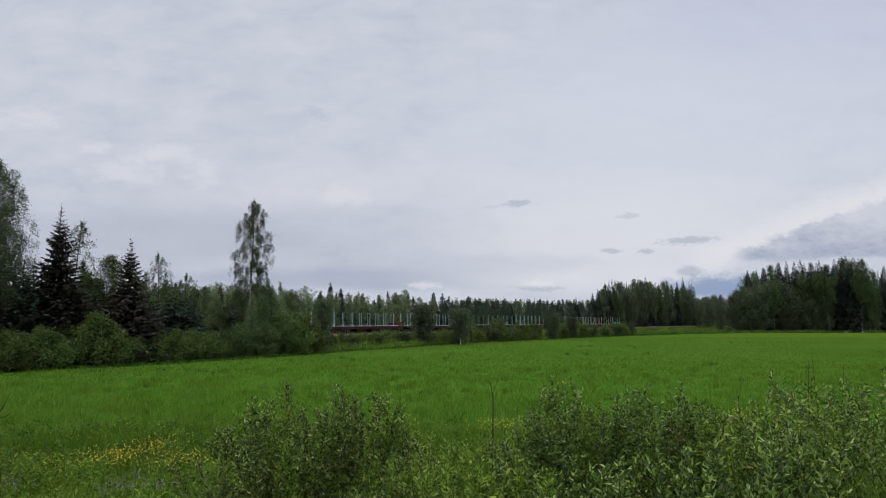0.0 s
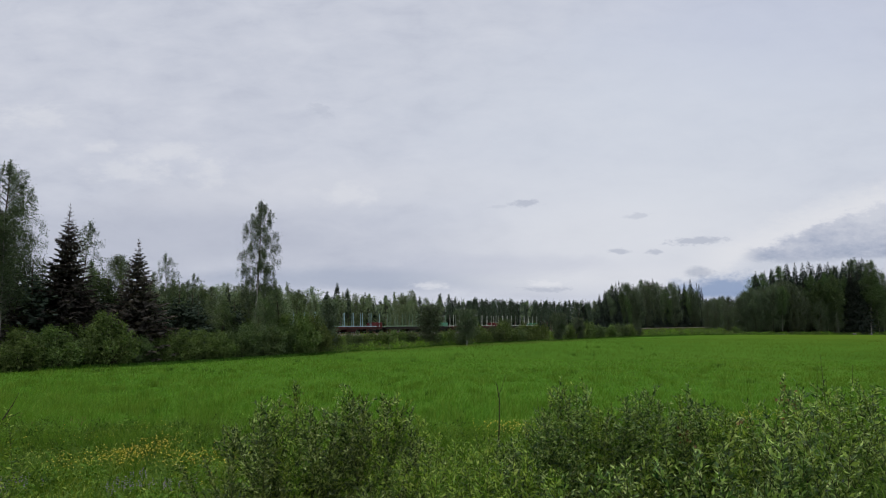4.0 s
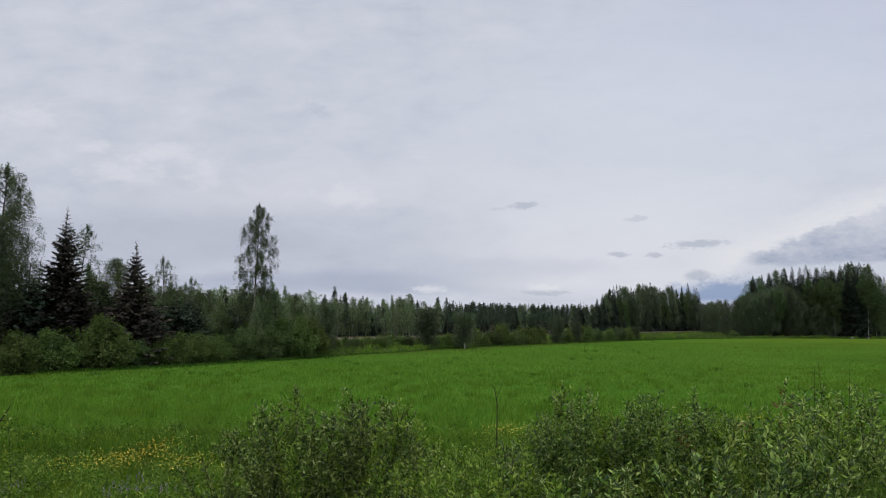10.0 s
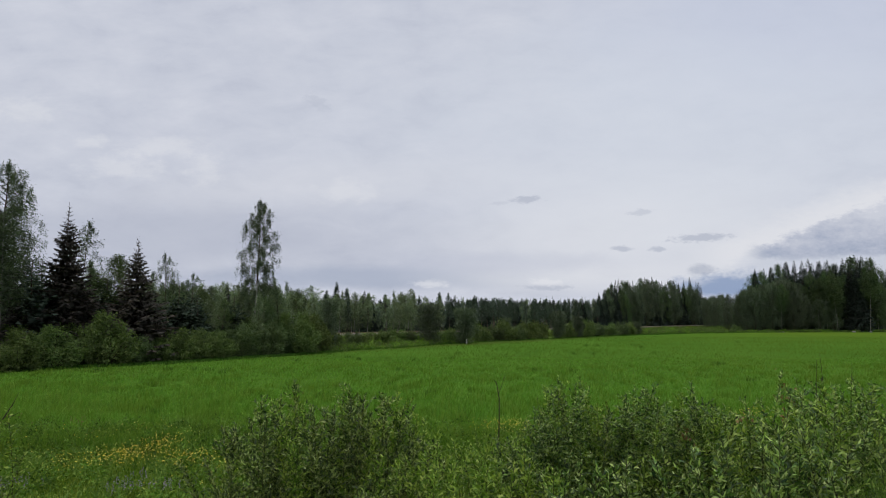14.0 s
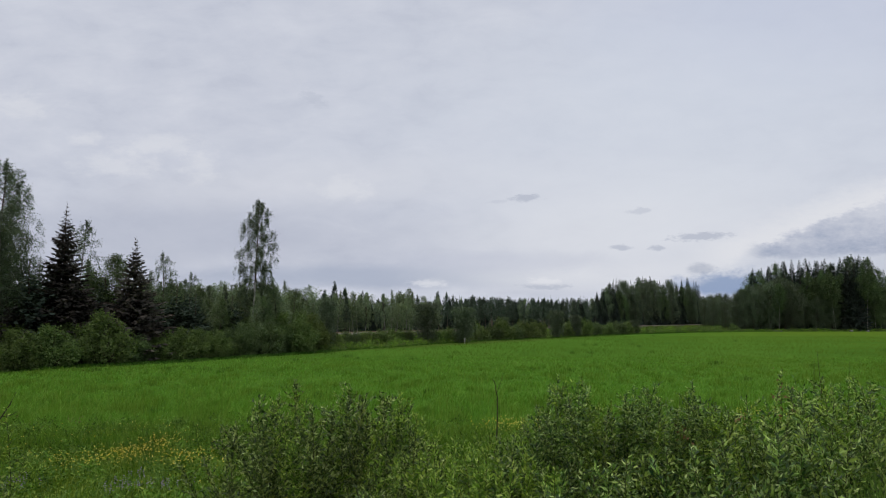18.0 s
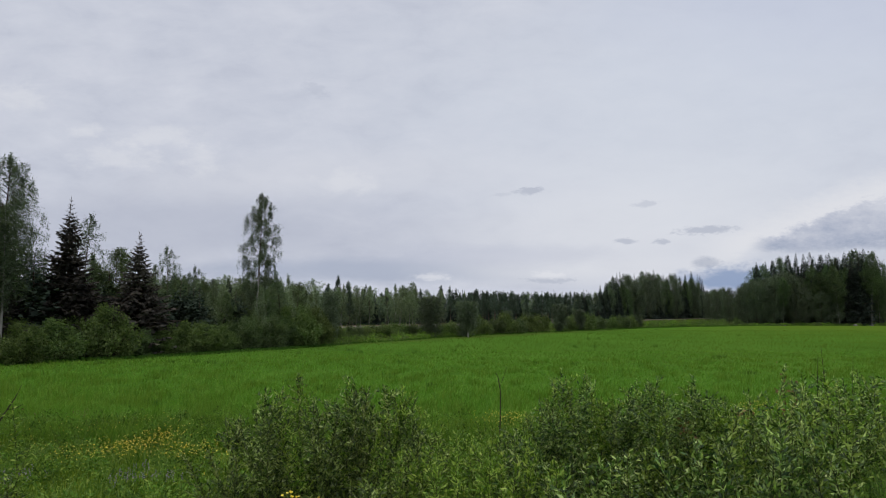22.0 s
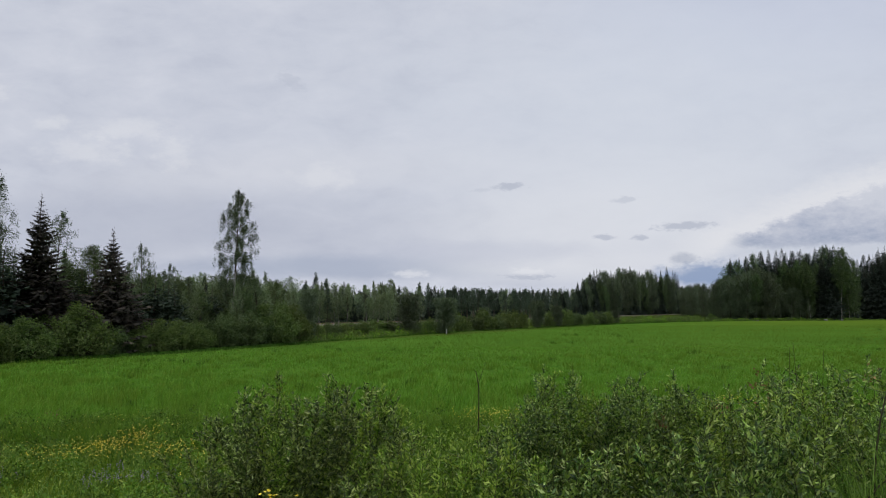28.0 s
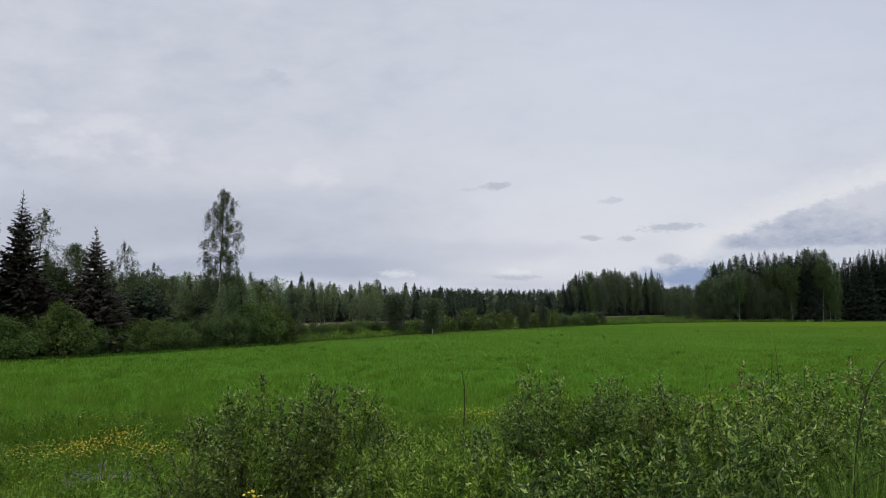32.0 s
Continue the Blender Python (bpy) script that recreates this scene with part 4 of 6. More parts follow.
    for y0, step in ((227, 0.0125), (237, 0.012), (250, 0.012)):
        b = 0.462
        while b < 0.80:
            y = y0 + 26 * max(0.0, min(1.0, (b - 0.63) / 0.03)) + r.uniform(-3, 3)
            plant(far_spruce[r.randrange(3)] if r.random() < 0.95 else tall_birch, b, y, 3.4 + y * float(np.interp(b, end_b, end_w)) * r.uniform(0.86, 1.05), r.uniform(1.0, 1.3))
            b += step * r.uniform(0.75, 1.25)
    # its front: round alders, then green birches with spruces between
    for b, y, w, o, wide in ((0.436, 219, 0.042, 0, 0.8), (0.447, 216, 0.049, 1, 0.85), (0.459, 214, 0.053, 0, 0.9), (0.472, 217, 0.056, 1, 0.9), (0.484, 213, 0.059, 0, 0.9), (0.495, 218, 0.065, 1, 0.8), (0.507, 215, 0.066, 0, 0.85),
                             (0.518, 213, 0.061, 1, 0.85), (0.453, 222, 0.050, 0, 0.9), (0.478, 223, 0.055, 1, 0.9), (0.500, 224, 0.060, 0, 0.9), (0.523, 222, 0.057, 0, 0.8), (0.534, 216, 0.040, 1, 0.9), (0.556, 214, 0.036, 0, 0.9),
                             (0.577, 214, 0.034, 1, 0.9), (0.594, 216, 0.040, 0, 0.8), (0.541, 219, 0.075, 2, 0.9), (0.553, 216, 0.068, 2, 0.9), (0.566, 218, 0.079, 2, 0.85), (0.579, 215, 0.076, 2, 0.9), (0.592, 219, 0.072, 2, 0.8),
                             (0.533, 221, 0.080, 3, 1.1), (0.622, 220, 0.094, 3, 1.1), (0.642, 214, 0.085, 2, 0.8), (0.650, 217, 0.078, 2, 0.75), (0.634, 216, 0.060, 1, 0.7), (0.645, 219, 0.045, 0, 0.8)):
        plant((aspen[0], aspen[1], tall_birch, far_spruce[r.randrange(3)])[o], b, y, 3.4 + y * w * r.uniform(0.95, 1.02), wide)
    front = tree_thing("spruce_tree", spruce_parts(20.0, 5.2, 35, 0.36, 0.2, 1.7, 0.45, 0.02, 1.05), BARK, SPRUCE, "tall dark spruce standing before the wood", "spruce", "tall spruces", 0.601 * 217, 217)
    for b, y, w, wide in ((0.604, 214, 0.085, 0.8), (0.615, 213, 0.092, 0.8), (0.684, 233, 0.084, 0.8), (0.693, 236, 0.094, 0.75), (0.703, 232, 0.098, 0.8), (0.716, 235, 0.095, 0.8), (0.730, 233, 0.098, 0.8), (0.672, 240, 0.066, 0.9)):
        stand(front, b * y, y, (3.4 + y * w) / 20.0, r.uniform(0, 360), wide)
    for b, w in ((0.226, 0.043), (0.234, 0.048), (0.245, 0.058), (0.251, 0.050)):
        y = track_y(b) + 18
        plant(far_spruce[r.randrange(3)], b, y, 3.4 + y * w, 0.95)
    # broadleaf trees before the older stand
    for b, gap, w, o, wide in ((0.257, 12, 0.054, 2, 1.0), (0.268, 13, 0.046, 2, 0.9), (0.283, 14, 0.058, 0, 0.75), (0.297, 15, 0.064, 1, 0.75), (0.311, 14, 0.063, 0, 0.7), (0.326, 15, 0.056, 2, 0.9), (0.340, 14, 0.055, 1, 0.65),
                               (0.354, 15, 0.056, 2, 0.9), (0.368, 14, 0.052, 0, 0.6)):
        y = track_y(b) + gap * 1.4
        plant((aspen[0], aspen[1], tall_birch)[o], b, y, 3.4 + y * w * r.uniform(0.84, 0.96), wide)
    for b, yy, w in ((0.386, 330, 0.034), (0.392, 345, 0.037), (0.400, 320, 0.034), (0.406, 335, 0.038), (0.413, 300, 0.037), (0.42, 280, 0.042), (0.397, 360, 0.040), (0.41, 365, 0.041), (0.432, 232, 0.035), (0.442, 226, 0.044), (0.45, 236, 0.051), (0.457, 224, 0.056), (0.425, 260, 0.033), (0.418, 250, 0.031), (0.447, 250, 0.048), (0.40, 300, 0.034)):
        plant(aspen[r.randrange(2)], b, yy, 3.4 + yy * w * r.uniform(0.85, 1.05), r.uniform(0.6, 0.8))
    bare = tree_thing("birch_tree", broad_parts(20.0, 3.0, 76, 56, 7000, 0.32, 0.42, 0.5, "oval", 0.5, 0.0020, 0.6, True), BIRCHBARK, LEAFY,
                      "birch with a long pale bare trunk", "birch", "tall birches by the field", 0, 0, 0, "crown", BARK, 9)
    size[bare] = 20.0
    for b, yy, w in ((0.630, 209.0, 0.097), (0.582, 211.0, 0.072), (0.498, 209.5, 0.058)):
        plant(bare, b, yy, 3.4 + yy * w, 0.9)
    for o in spare:
        if o not in used:
            plant(o, 0.79, 240, size[o])

    # distant woods that close the horizon
    g = np.random.default_rng(5)
    ch = []
    for y0, lo, hi, gap in ((430, -1.3, 1.3, 0.0085), (520, -1.3, 1.3, 0.0085), (640, -1.3, 1.3, 0.0085), (0, -0.5, 0.39, 0.0042), (25, -0.5, 0.39, 0.0042)):
        for b in np.arange(lo, hi, gap):
            y = y0 + g.uniform(-25, 25) if y0 > 100 else track_y(b) + 95 + y0 + g.uniform(-8, 8)
            x = (b + g.uniform(-0.004, 0.004)) * y
            h = y * (0.037 if y0 > 100 else 0.0315) * g.uniform(0.75, 1.06) + 3.4
            n = 72
            t = np.sort(g.uniform(0.0, 1, n))
            t[-1] = 1.0
            rad = 2.4 * (1 - t) ** 0.8 + 0.05
            a = g.uniform(0, 7, n)
            p = np.stack([x + rad * np.cos(a) * g.uniform(0.1, 0.8, n), y + rad * np.sin(a) * 0.6, t * h * 0.95], 1)
            ax = np.stack([np.cos(a) * 0.8, np.sin(a) * 0.8, np.interp(t, [0, 0.85, 1], [-0.5, 0.1, 4.0]) + g.uniform(-0.4, 0.4, n)], 1)
            l = (0.5 + 1.7 * (1 - t)) * g.uniform(0.8, 1.3, n)
            ch.append(blades_tris(p, ax, np.cross(ax, g.normal(0, 1, (n, 3))), l, l * 0.7))
    tagged(part("far_woods", mesh_from("far_woods", *joined(ch), PINE)), "distant dark conifer woods on the horizon", "woods", kind="stuff")


def build_hedges():
    r = random.Random(3)
    protos = []
    for i, (h, w, lf, n) in enumerate(((2.6, 2.4, 0.115, 13000), (3.1, 2.6, 0.115, 15000), (2.2, 2.0, 0.115, 10000), (2.6, 2.3, 0.19, 4400), (2.3, 2.0, 0.19, 3600))):
        protos.append(tree_thing("hedge_bush", bush_parts(h, w, 81 + i, n, lf, 26, 0.8, True), TWIG, ALDER if i in (1, 3) else HEDGE, "rounded green willow bush at the field's edge", "bush", "hedge bushes", 0, 0, 0, "foliage"))
    full = [2.6, 3.1, 2.2, 2.6, 2.2]
    used = set()

    def put(i, x, y, h, wide, label=""):
        if i not in used:
            used.add(i)
            o = protos[i]
            o.matrix_basis = pose(x, y, float(land(x, y)) - 0.03, 0, 0, r.uniform(0, 360))
            o.scale = (h / full[i] * wide, h / full[i] * wide, h / full[i])
        else:
            stand(protos[i], x, y, h / full[i], r.uniform(0, 360), wide, label)

    # bearing, distance, height, width
    for b, y, h, w in ((-0.78, 42.0, 2.4, 1.0), (-0.65, 45.0, 2.6, 1.0), (-0.60, 47.5, 2.9, 1.1), (-0.555, 50.5, 2.2, 1.0), (-0.52, 51.0, 3.9, 0.85), (-0.475, 53.5, 2.2, 1.1),
                       (-0.435, 55.5, 2.1, 1.1), (-0.405, 57.0, 2.7, 1.0), (-0.37, 58.5, 2.6, 1.0), (-0.345, 60.0, 2.4, 1.0), (-0.312, 63.0, 3.2, 0.95), (-0.28, 65.0, 3.3, 1.0),
                       (-0.255, 68.0, 3.0, 0.95), (-0.23, 70.0, 4.2, 0.85), (-0.210, 73.5, 4.0, 0.85), (-0.194, 76.0, 3.0, 0.75), (-0.34, 65.0, 3.3, 1.0), (-0.30, 68.0, 3.7, 1.0),
                       (-0.58, 51.5, 3.2, 1.0), (-0.49, 56.0, 3.0, 1.1), (-0.66, 48.0, 3.0, 1.1),
                       (-0.145, 86, 2.1, 0.9), (-0.168, 82, 1.9, 0.8), (-0.178, 80, 2.4, 0.7), (-0.128, 92, 1.5, 0.9), (-0.115, 96, 1.6, 1.1), (-0.095, 98, 1.7, 1.1), (-0.078, 99, 1.9, 1.2), (-0.055, 100, 1.8, 1.2), (-0.008, 103, 1.8, 1.0),
                       (0.008, 106, 2.0, 1.0), (0.048, 112, 2.6, 0.9), (0.066, 116, 2.4, 1.0), (0.084, 119, 3.2, 0.8), (0.10, 122, 2.4, 1.0), (0.118, 127, 2.8, 0.9), (0.137, 130, 2.9, 0.9),
                       (0.176, 140, 2.6, 0.9), (0.188, 146, 3.0, 0.8), (0.205, 148, 3.2, 0.9), (0.222, 154, 2.6, 1.0), (0.24, 158, 2.5, 1.0), (0.255, 162, 2.9, 1.0), (0.268, 165, 2.7, 1.0),
                       (0.60, 222, 2.6, 1.1), (0.52, 213, 1.7, 1.0), (0.43, 209, 2.0, 1.0), (0.645, 238, 3.0, 1.3), (0.66, 243, 2.6, 1.4)):
        put(r.randrange(3) if y < 90 else 3 + r.randrange(2), b * y, y, h * (1.12 if y < 90 else 1.25), w * r.uniform(0.8, 1.0))

    # taller single bushes by the railway
    cone = tree_thing("alder_bush", broad_parts(5.8, 1.8, 91, 90, 11000, 0.20, 0.01, 0.3, "column", 0.1, 0.010, 0.5, True), TWIG, ASPEN,
                      "dense dark upright alder bush at the field's edge", "bush", "upright alder bushes", -0.029 * 98, 98, 0, "foliage")
    for b, y, h, w in ((0.024, 103, 5.3, 1.05), (-0.182, 79, 5.8, 0.60), (0.163, 133, 5.2, 0.95), (0.193, 142, 4.3, 0.9), (0.086, 122, 3.9, 0.75), (0.282, 170, 3.2, 1.0)):
        stand(cone, b * y, y, h / 5.6, r.uniform(0, 360), w)


# ---- the field, the meadow strip and what grows there ----
def scatter(n, y0, y1, half, seed, power=1.0):
    """Points spread evenly over a fan ahead of the camera."""
    g = np.random.default_rng(seed)
    y = np.sqrt(g.uniform(y0 ** 2, y1 ** 2, n)) if power == 1.0 else y0 + (y1 - y0) * g.uniform(0, 1, n) ** power
    return y * g.uniform(-half, half, n), y, g


def inside_field(x, y):
    return y < np.interp(x, EDGE[:, 0], EDGE[:, 1]) - 0.5


def build_field():
    x, y, g = scatter(150000, 16.4, 62, 0.80, 1, 1.7)
    start = 18.6 + 1.3 * np.sin(x * 0.45 + 1.2) + 0.8 * np.sin(x * 1.3) + g.normal(0, 0.5, len(x))
    keep = inside_field(x, y) & (y > start)
    x, y = x[keep], y[keep]
    lump = np.sin(x * 1.7 + 2 * np.sin(y * 0.9)) * np.sin(y * 1.3 + 2 * np.sin(x * 0.8)) + 0.7 * np.sin(x * 0.5 + y * 0.8) * np.sin(y * 0.37 - x * 0.2)
    tall = np.interp(y, [16, 20, 25, 36, 62], [0.5, 0.44, 0.27, 0.15, 0.12]) * np.clip(1 + 0.5 * lump + g.uniform(-0.25, 0.25, len(x)), 0.35, 2.0)
    tagged(part("crop_near", mesh_from("crop_near", *grass(x, y, land(x, y), tall, np.interp(y, [19, 62], [0.014, 0.034]), 1.5, (0.12, 0.0), 2), CROP)), "bright green knee-high crop grass", "grass", kind="stuff")
    x, y, g = scatter(90000, 36, 150, 0.80, 3, 1.5)
    keep = inside_field(x, y) & (g.uniform(0, 1, len(x)) < np.clip((y - 34) / 25, 0, 1))
    x, y = x[keep], y[keep]
    tagged(part("crop_far", mesh_from("crop_far", *grass(x, y, land(x, y), np.interp(y, [36, 150], [0.13, 0.11]) * g.uniform(0.6, 1.2, len(x)), np.interp(y, [36, 150], [0.03, 0.09]), 0.8, (0.1, 0.0), 4), CROPFAR)), "bright green crop grass", "grass", kind="stuff")
    # taller, thicker clumps where the crop begins
    g = np.random.default_rng(41)
    ch = []
    for i in range(1500):
        cy = 16.8 + 34 * g.uniform(0, 1) ** 2.4
        cx = cy * g.uniform(-0.76, 0.76)
        n = 34
        px, py = cx + g.normal(0, 0.22, n), cy + g.normal(0, 0.15, n)
        ch.append(grass(px, py, land(px, py), g.uniform(0.34, 0.80, n) * np.interp(cy, [20, 30, 50], [1.0, 0.60, 0.40]), np.interp(cy, [18, 50], [0.014, 0.03]), 0.7, (0.05, 0), int(g.integers(1e6))))
    tagged(part("crop_clumps", mesh_from("crop_clumps", *joined(ch), CROP)), "taller clumps of green crop grass", "grass", kind="stuff")
    # darker weeds standing in the crop
    ch = []
    g = np.random.default_rng(8)
    spots = [(-0.42 * 47, 47), (-0.385 * 47.5, 47.5), (-0.36 * 46.5, 46.5), (-0.33 * 47, 47), (-0.53 * 45, 45), (-0.23 * 57, 57), (-0.05 * 58, 58)]
    for i in range(60):
        yy = 24 + 130 * g.uniform(0, 1) ** 1.3
        spots.append((yy * g.uniform(-0.7, 0.7), yy))
    for sx, sy in spots:
        if not inside_field(np.array([sx]), np.array([sy]))[0]:
            continue
        n = 26
        px, py = sx + g.normal(0, 0.22, n), sy + g.normal(0, 0.18, n)
        ch.append(grass(px, py, land(px, py), g.uniform(0.2, 0.42, n), 0.03, 0.9, (0, 0), int(g.integers(1e6))))
    tagged(part("weed_tufts", mesh_from("weed_tufts", *joined(ch), WEED)), "dark weed tufts standing in the crop", "weeds", kind="stuff")

    # the rough meadow strip below the road
    x, y, g = scatter(80000, 7.0, 20.2, 0.82, 9)
    tall = 0.30 + 0.12 * np.sin(x * 1.3 + 1) * np.sin(y * 1.1) + g.uniform(-0.08, 0.22, len(x))
    tagged(part("meadow_grass", mesh_from("meadow_grass", *grass(x, y, land(x, y), tall, 0.015, 0.9, (0.05, 0.0), 10), MEADOW)), "rough yellow-green meadow grass", "grass", kind="stuff")
    x, y, g = scatter(26000, 1.9, 7.4, 0.85, 12)
    tagged(part("bank_grass", mesh_from("bank_grass", *grass(x, y, land(x, y), g.uniform(0.3, 0.65, len(x)), 0.008, 0.7, (0.05, 0.0), 13), MEADOW)), "tall uncut grass on the road bank", "grass", kind="stuff")
    # low herbs among the meadow grass
    x, y, g = scatter(45000, 7.5, 20.2, 0.82, 14)
    z = land(x, y) + g.uniform(0.05, 0.4, len(x))
    ax = g.normal(0, 1, (len(x), 3)) + np.array([0, 0, 0.5])
    tagged(part("meadow_herbs", mesh_from("meadow_herbs", *blades_quads(np.stack([x, y, z], 1), ax, np.cross(ax, g.normal(0, 1, (len(x), 3))), g.uniform(0.05, 0.11, len(x)), g.uniform(0.016, 0.036, len(x))), HERB)),
           "leafy meadow herbs", "herbs", kind="stuff")

    # shadow along the front of the crop, put in as clumps of dark grass
    g = np.random.default_rng(71)
    ch = []
    for i in range(64):
        cy = 15.0 + 4.6 * g.uniform(0, 1)
        if 14.8 < cy < 16.4:
            cy += 1.8
        cx = cy * (g.uniform(-0.72, -0.22) if i < 46 else g.uniform(-0.1, 0.45))
        n = 60
        px, py = cx + g.normal(0, 0.32, n), cy + g.normal(0, 0.14, n)
        ch.append(grass(px, py, land(px, py), g.uniform(0.35, 0.68, n), 0.022, 0.7, (0.05, 0), int(g.integers(1e6))))
    tagged(part("rank_grass", mesh_from("rank_grass", *joined(ch), WEED)), "dark green grass clumps standing in for shadow at the crop's edge", "grass", kind="stuff")

    # leafy weeds and grass tussocks in the meadow
    # the WEED clumps are nettles and, by their dark colour, shadow in the gaps
    for name, mat, count, seed, label in (("meadow_weeds", CLOVER, 430, 51, "fresh green leafy weeds in the meadow"), ("dark_weeds", WEED, 380, 52, "darker leafy weeds and painted gap shadow in the meadow"),
                                          ("tussocks", REED, 260, 53, "pale grass tussocks in the meadow")):
        g = np.random.default_rng(seed)
        ch = []
        for i in range(count):
            cy = math.sqrt(g.uniform(7.5 ** 2, 20.3 ** 2))
            cx = cy * g.uniform(-0.78, 0.78)
            if name == "tussocks":
                n = 44
                px, py = cx + g.normal(0, 0.12, n), cy + g.normal(0, 0.12, n)
                ch.append(grass(px, py, land(px, py), g.uniform(0.35, 0.75, n), 0.010, 0.8, (0, 0), int(g.integers(1e6))))
                continue
            n = 100
            dd = unit(g.normal(0, 1, (n, 3)) * np.array([1, 1, 0.7]))
            size = g.uniform(0.15, 0.34)
            p = np.array([cx, cy, 0.0]) + dd * size * g.uniform(0.3, 1, (n, 1))
            p[:, 2] = land(p[:, 0], p[:, 1]) + 0.18 + size * 0.6 + dd[:, 2] * size
            ax = dd * np.array([1, 1, 0.5]) + g.normal(0, 0.4, (n, 3))
            l = g.uniform(0.04, 0.095, n)
            ch.append(blades_quads(p, ax, np.cross(ax, np.array([0, 0, 1.0]) + g.normal(0, 0.5, (n, 3))), l, l * 0.42))
        tagged(part(name, mesh_from(name, *joined(ch), mat)), label, "weeds" if name != "tussocks" else "grass", kind="stuff")

    def blossom(name, patches, mat, size, low, high, label, category, seed, petals=2, per=1):
        g = np.random.default_rng(seed)
        P = []
        for b, yy, wx, wy, n in patches:
            px, py = b * yy + g.normal(0, wx, n), yy + g.normal(0, wy, n)
            pz = land(px, py) + g.uniform(low, high, n)
            for q in range(per):
                P.append(np.stack([px + g.normal(0, 0.012, n) * (per > 1), py, pz - q * 0.035], 1))
        P = np.concatenate(P)
        ch = []
        for q in range(petals):
            ax = g.normal(0, 1, (len(P), 3)) * np.array([1, 1, 0.5])
            sd = np.cross(ax, np.array([0, 0, 1.0]) + g.normal(0, 0.5, (len(P), 3)))
            l = size * g.uniform(0.7, 1.3, len(P))
            ch.append(blades_quads(P - unit(ax) * l[:, None] * 0.5, ax, sd, l, l * 0.8))
        tagged(part(name, mesh_from(name, *joined(ch), mat)), label, category, kind="stuff")

    blossom("buttercups", [(-0.57, 13.8, 0.2, 0.2, 60), (-0.525, 13.9, 0.14, 0.18, 70), (-0.488, 14.2, 0.2, 0.2, 130), (-0.462, 14.9, 0.2, 0.15, 110), (-0.437, 15.6, 0.25, 0.15, 130), (-0.415, 16.2, 0.22, 0.2, 100), (-0.394, 14.1, 0.3, 0.16, 140), (-0.352, 14.3, 0.25, 0.2, 70), (-0.45, 14.8, 1.2, 0.8, 90), (-0.60, 16.5, 0.9, 0.8, 40),
                           (-0.43, 18.3, 0.5, 0.3, 30), (-0.36, 13.0, 0.6, 0.6, 30), (0.085, 19.0, 0.42, 0.35, 260), (0.12, 18.4, 0.5, 0.4, 60), (0.455, 21.0, 0.6, 0.35, 200), (0.5, 20.0, 0.9, 0.5, 80)],
            YELLOW, 0.024, 0.42, 0.72, "yellow buttercups in the meadow grass", "flowers", 21)
    blossom("hawkweeds", [(-0.2407, 4.6, 0.05, 0.05, 5), (-0.2264, 4.6, 0.03, 0.05, 3), (-0.22, 4.8, 0.1, 0.1, 3)], YELLOW, 0.022, 0.98, 1.04, "yellow flowers among the willow twigs", "flowers", 24, 4)
    blossom("cranesbills", [(-0.479, 11.9, 0.16, 0.12, 18), (-0.458, 12.5, 0.26, 0.14, 16), (-0.409, 12.1, 0.18, 0.12, 10), (-0.637, 12.3, 0.18, 0.14, 16), (-0.672, 12.0, 0.14, 0.12, 9)],
            VIOLET, 0.028, 0.40, 0.60, "violet meadow flowers on tall stalks", "flowers", 22, 3, 4)
    blossom("sorrel", [(-0.56, 18.3, 0.35, 0.25, 10), (-0.60, 18.8, 0.5, 0.2, 5)], SORREL, 0.03, 0.45, 0.85, "reddish brown sorrel seed heads", "flowers", 23, 2, 4)

    # longer, paler grass on the railway's bank and along the field's edge
    g = np.random.default_rng(17)
    s, o = g.uniform(-30, 420, 34000), 3.2 + 30 * g.uniform(0, 1, 34000) ** 1.6
    p = TRACK_A[None] + TRACK_D[None] * s[:, None] + TRACK_N[None] * o[:, None]
    out = ~inside_field(p[:, 0], p[:, 1] - 6.0)
    p, s = p[out], s[out]
    tagged(part("bank_verge_grass", mesh_from("bank_verge_grass", *grass(p[:, 0], p[:, 1], land(p[:, 0], p[:, 1]), g.uniform(0.3, 0.8, len(s)), 0.06, 0.8, (0, 0), 18), CLOVER)),
           "tall green grass on the railway bank", "grass", kind="stuff")
    t = g.uniform(0, 1, 16000)
    seg = np.interp(t, np.linspace(0, 1, len(EDGE)), np.arange(len(EDGE)))
    ex, ey = np.interp(seg, np.arange(len(EDGE)), EDGE[:, 0]), np.interp(seg, np.arange(len(EDGE)), EDGE[:, 1])
    ey = ey + g.uniform(-0.8, 3.0, len(t))
    tagged(part("edge_grass", mesh_from("edge_grass", *grass(ex, ey, land(ex, ey), g.uniform(0.15, 0.4, len(t)) * np.interp(ex, [30, 60], [0.8, 1.6]), 0.05, 0.9, (0, 0), 19), WEED)),
           "tall grass along the field's edge", "grass", kind="stuff")

    # waist-high nettles and grass on the waste strip before the older stand, and along the wood's foot
    g = np.random.default_rng(61)
    ch = []
    for i in range(560):
        b = g.uniform(0.262, 0.412) if i < 400 else g.uniform(0.42, 0.66)
        ey = float(np.interp(b, [0.262, 0.30, 0.358, 0.42, 0.505, 0.66], [166, 171, 184, 199, 206, 209])) + g.uniform(0.5, 16.0 if i < 400 else 6.0)
        n, size, tall = 46, g.uniform(0.5, 1.1), g.uniform(0.6, 2.0) if i < 400 else g.uniform(0.25, 0.9)
        d = unit(g.normal(0, 1, (n, 3)))
        p = np.array([b * ey, ey, 0.0]) + d * np.array([size, size, tall * 0.5]) * g.uniform(0.4, 1, (n, 1))
        p[:, 2] += land(p[:, 0], p[:, 1]) + tall * 0.5
        ax = d + g.normal(0, 0.5, (n, 3)) + np.array([0, 0, 0.6])
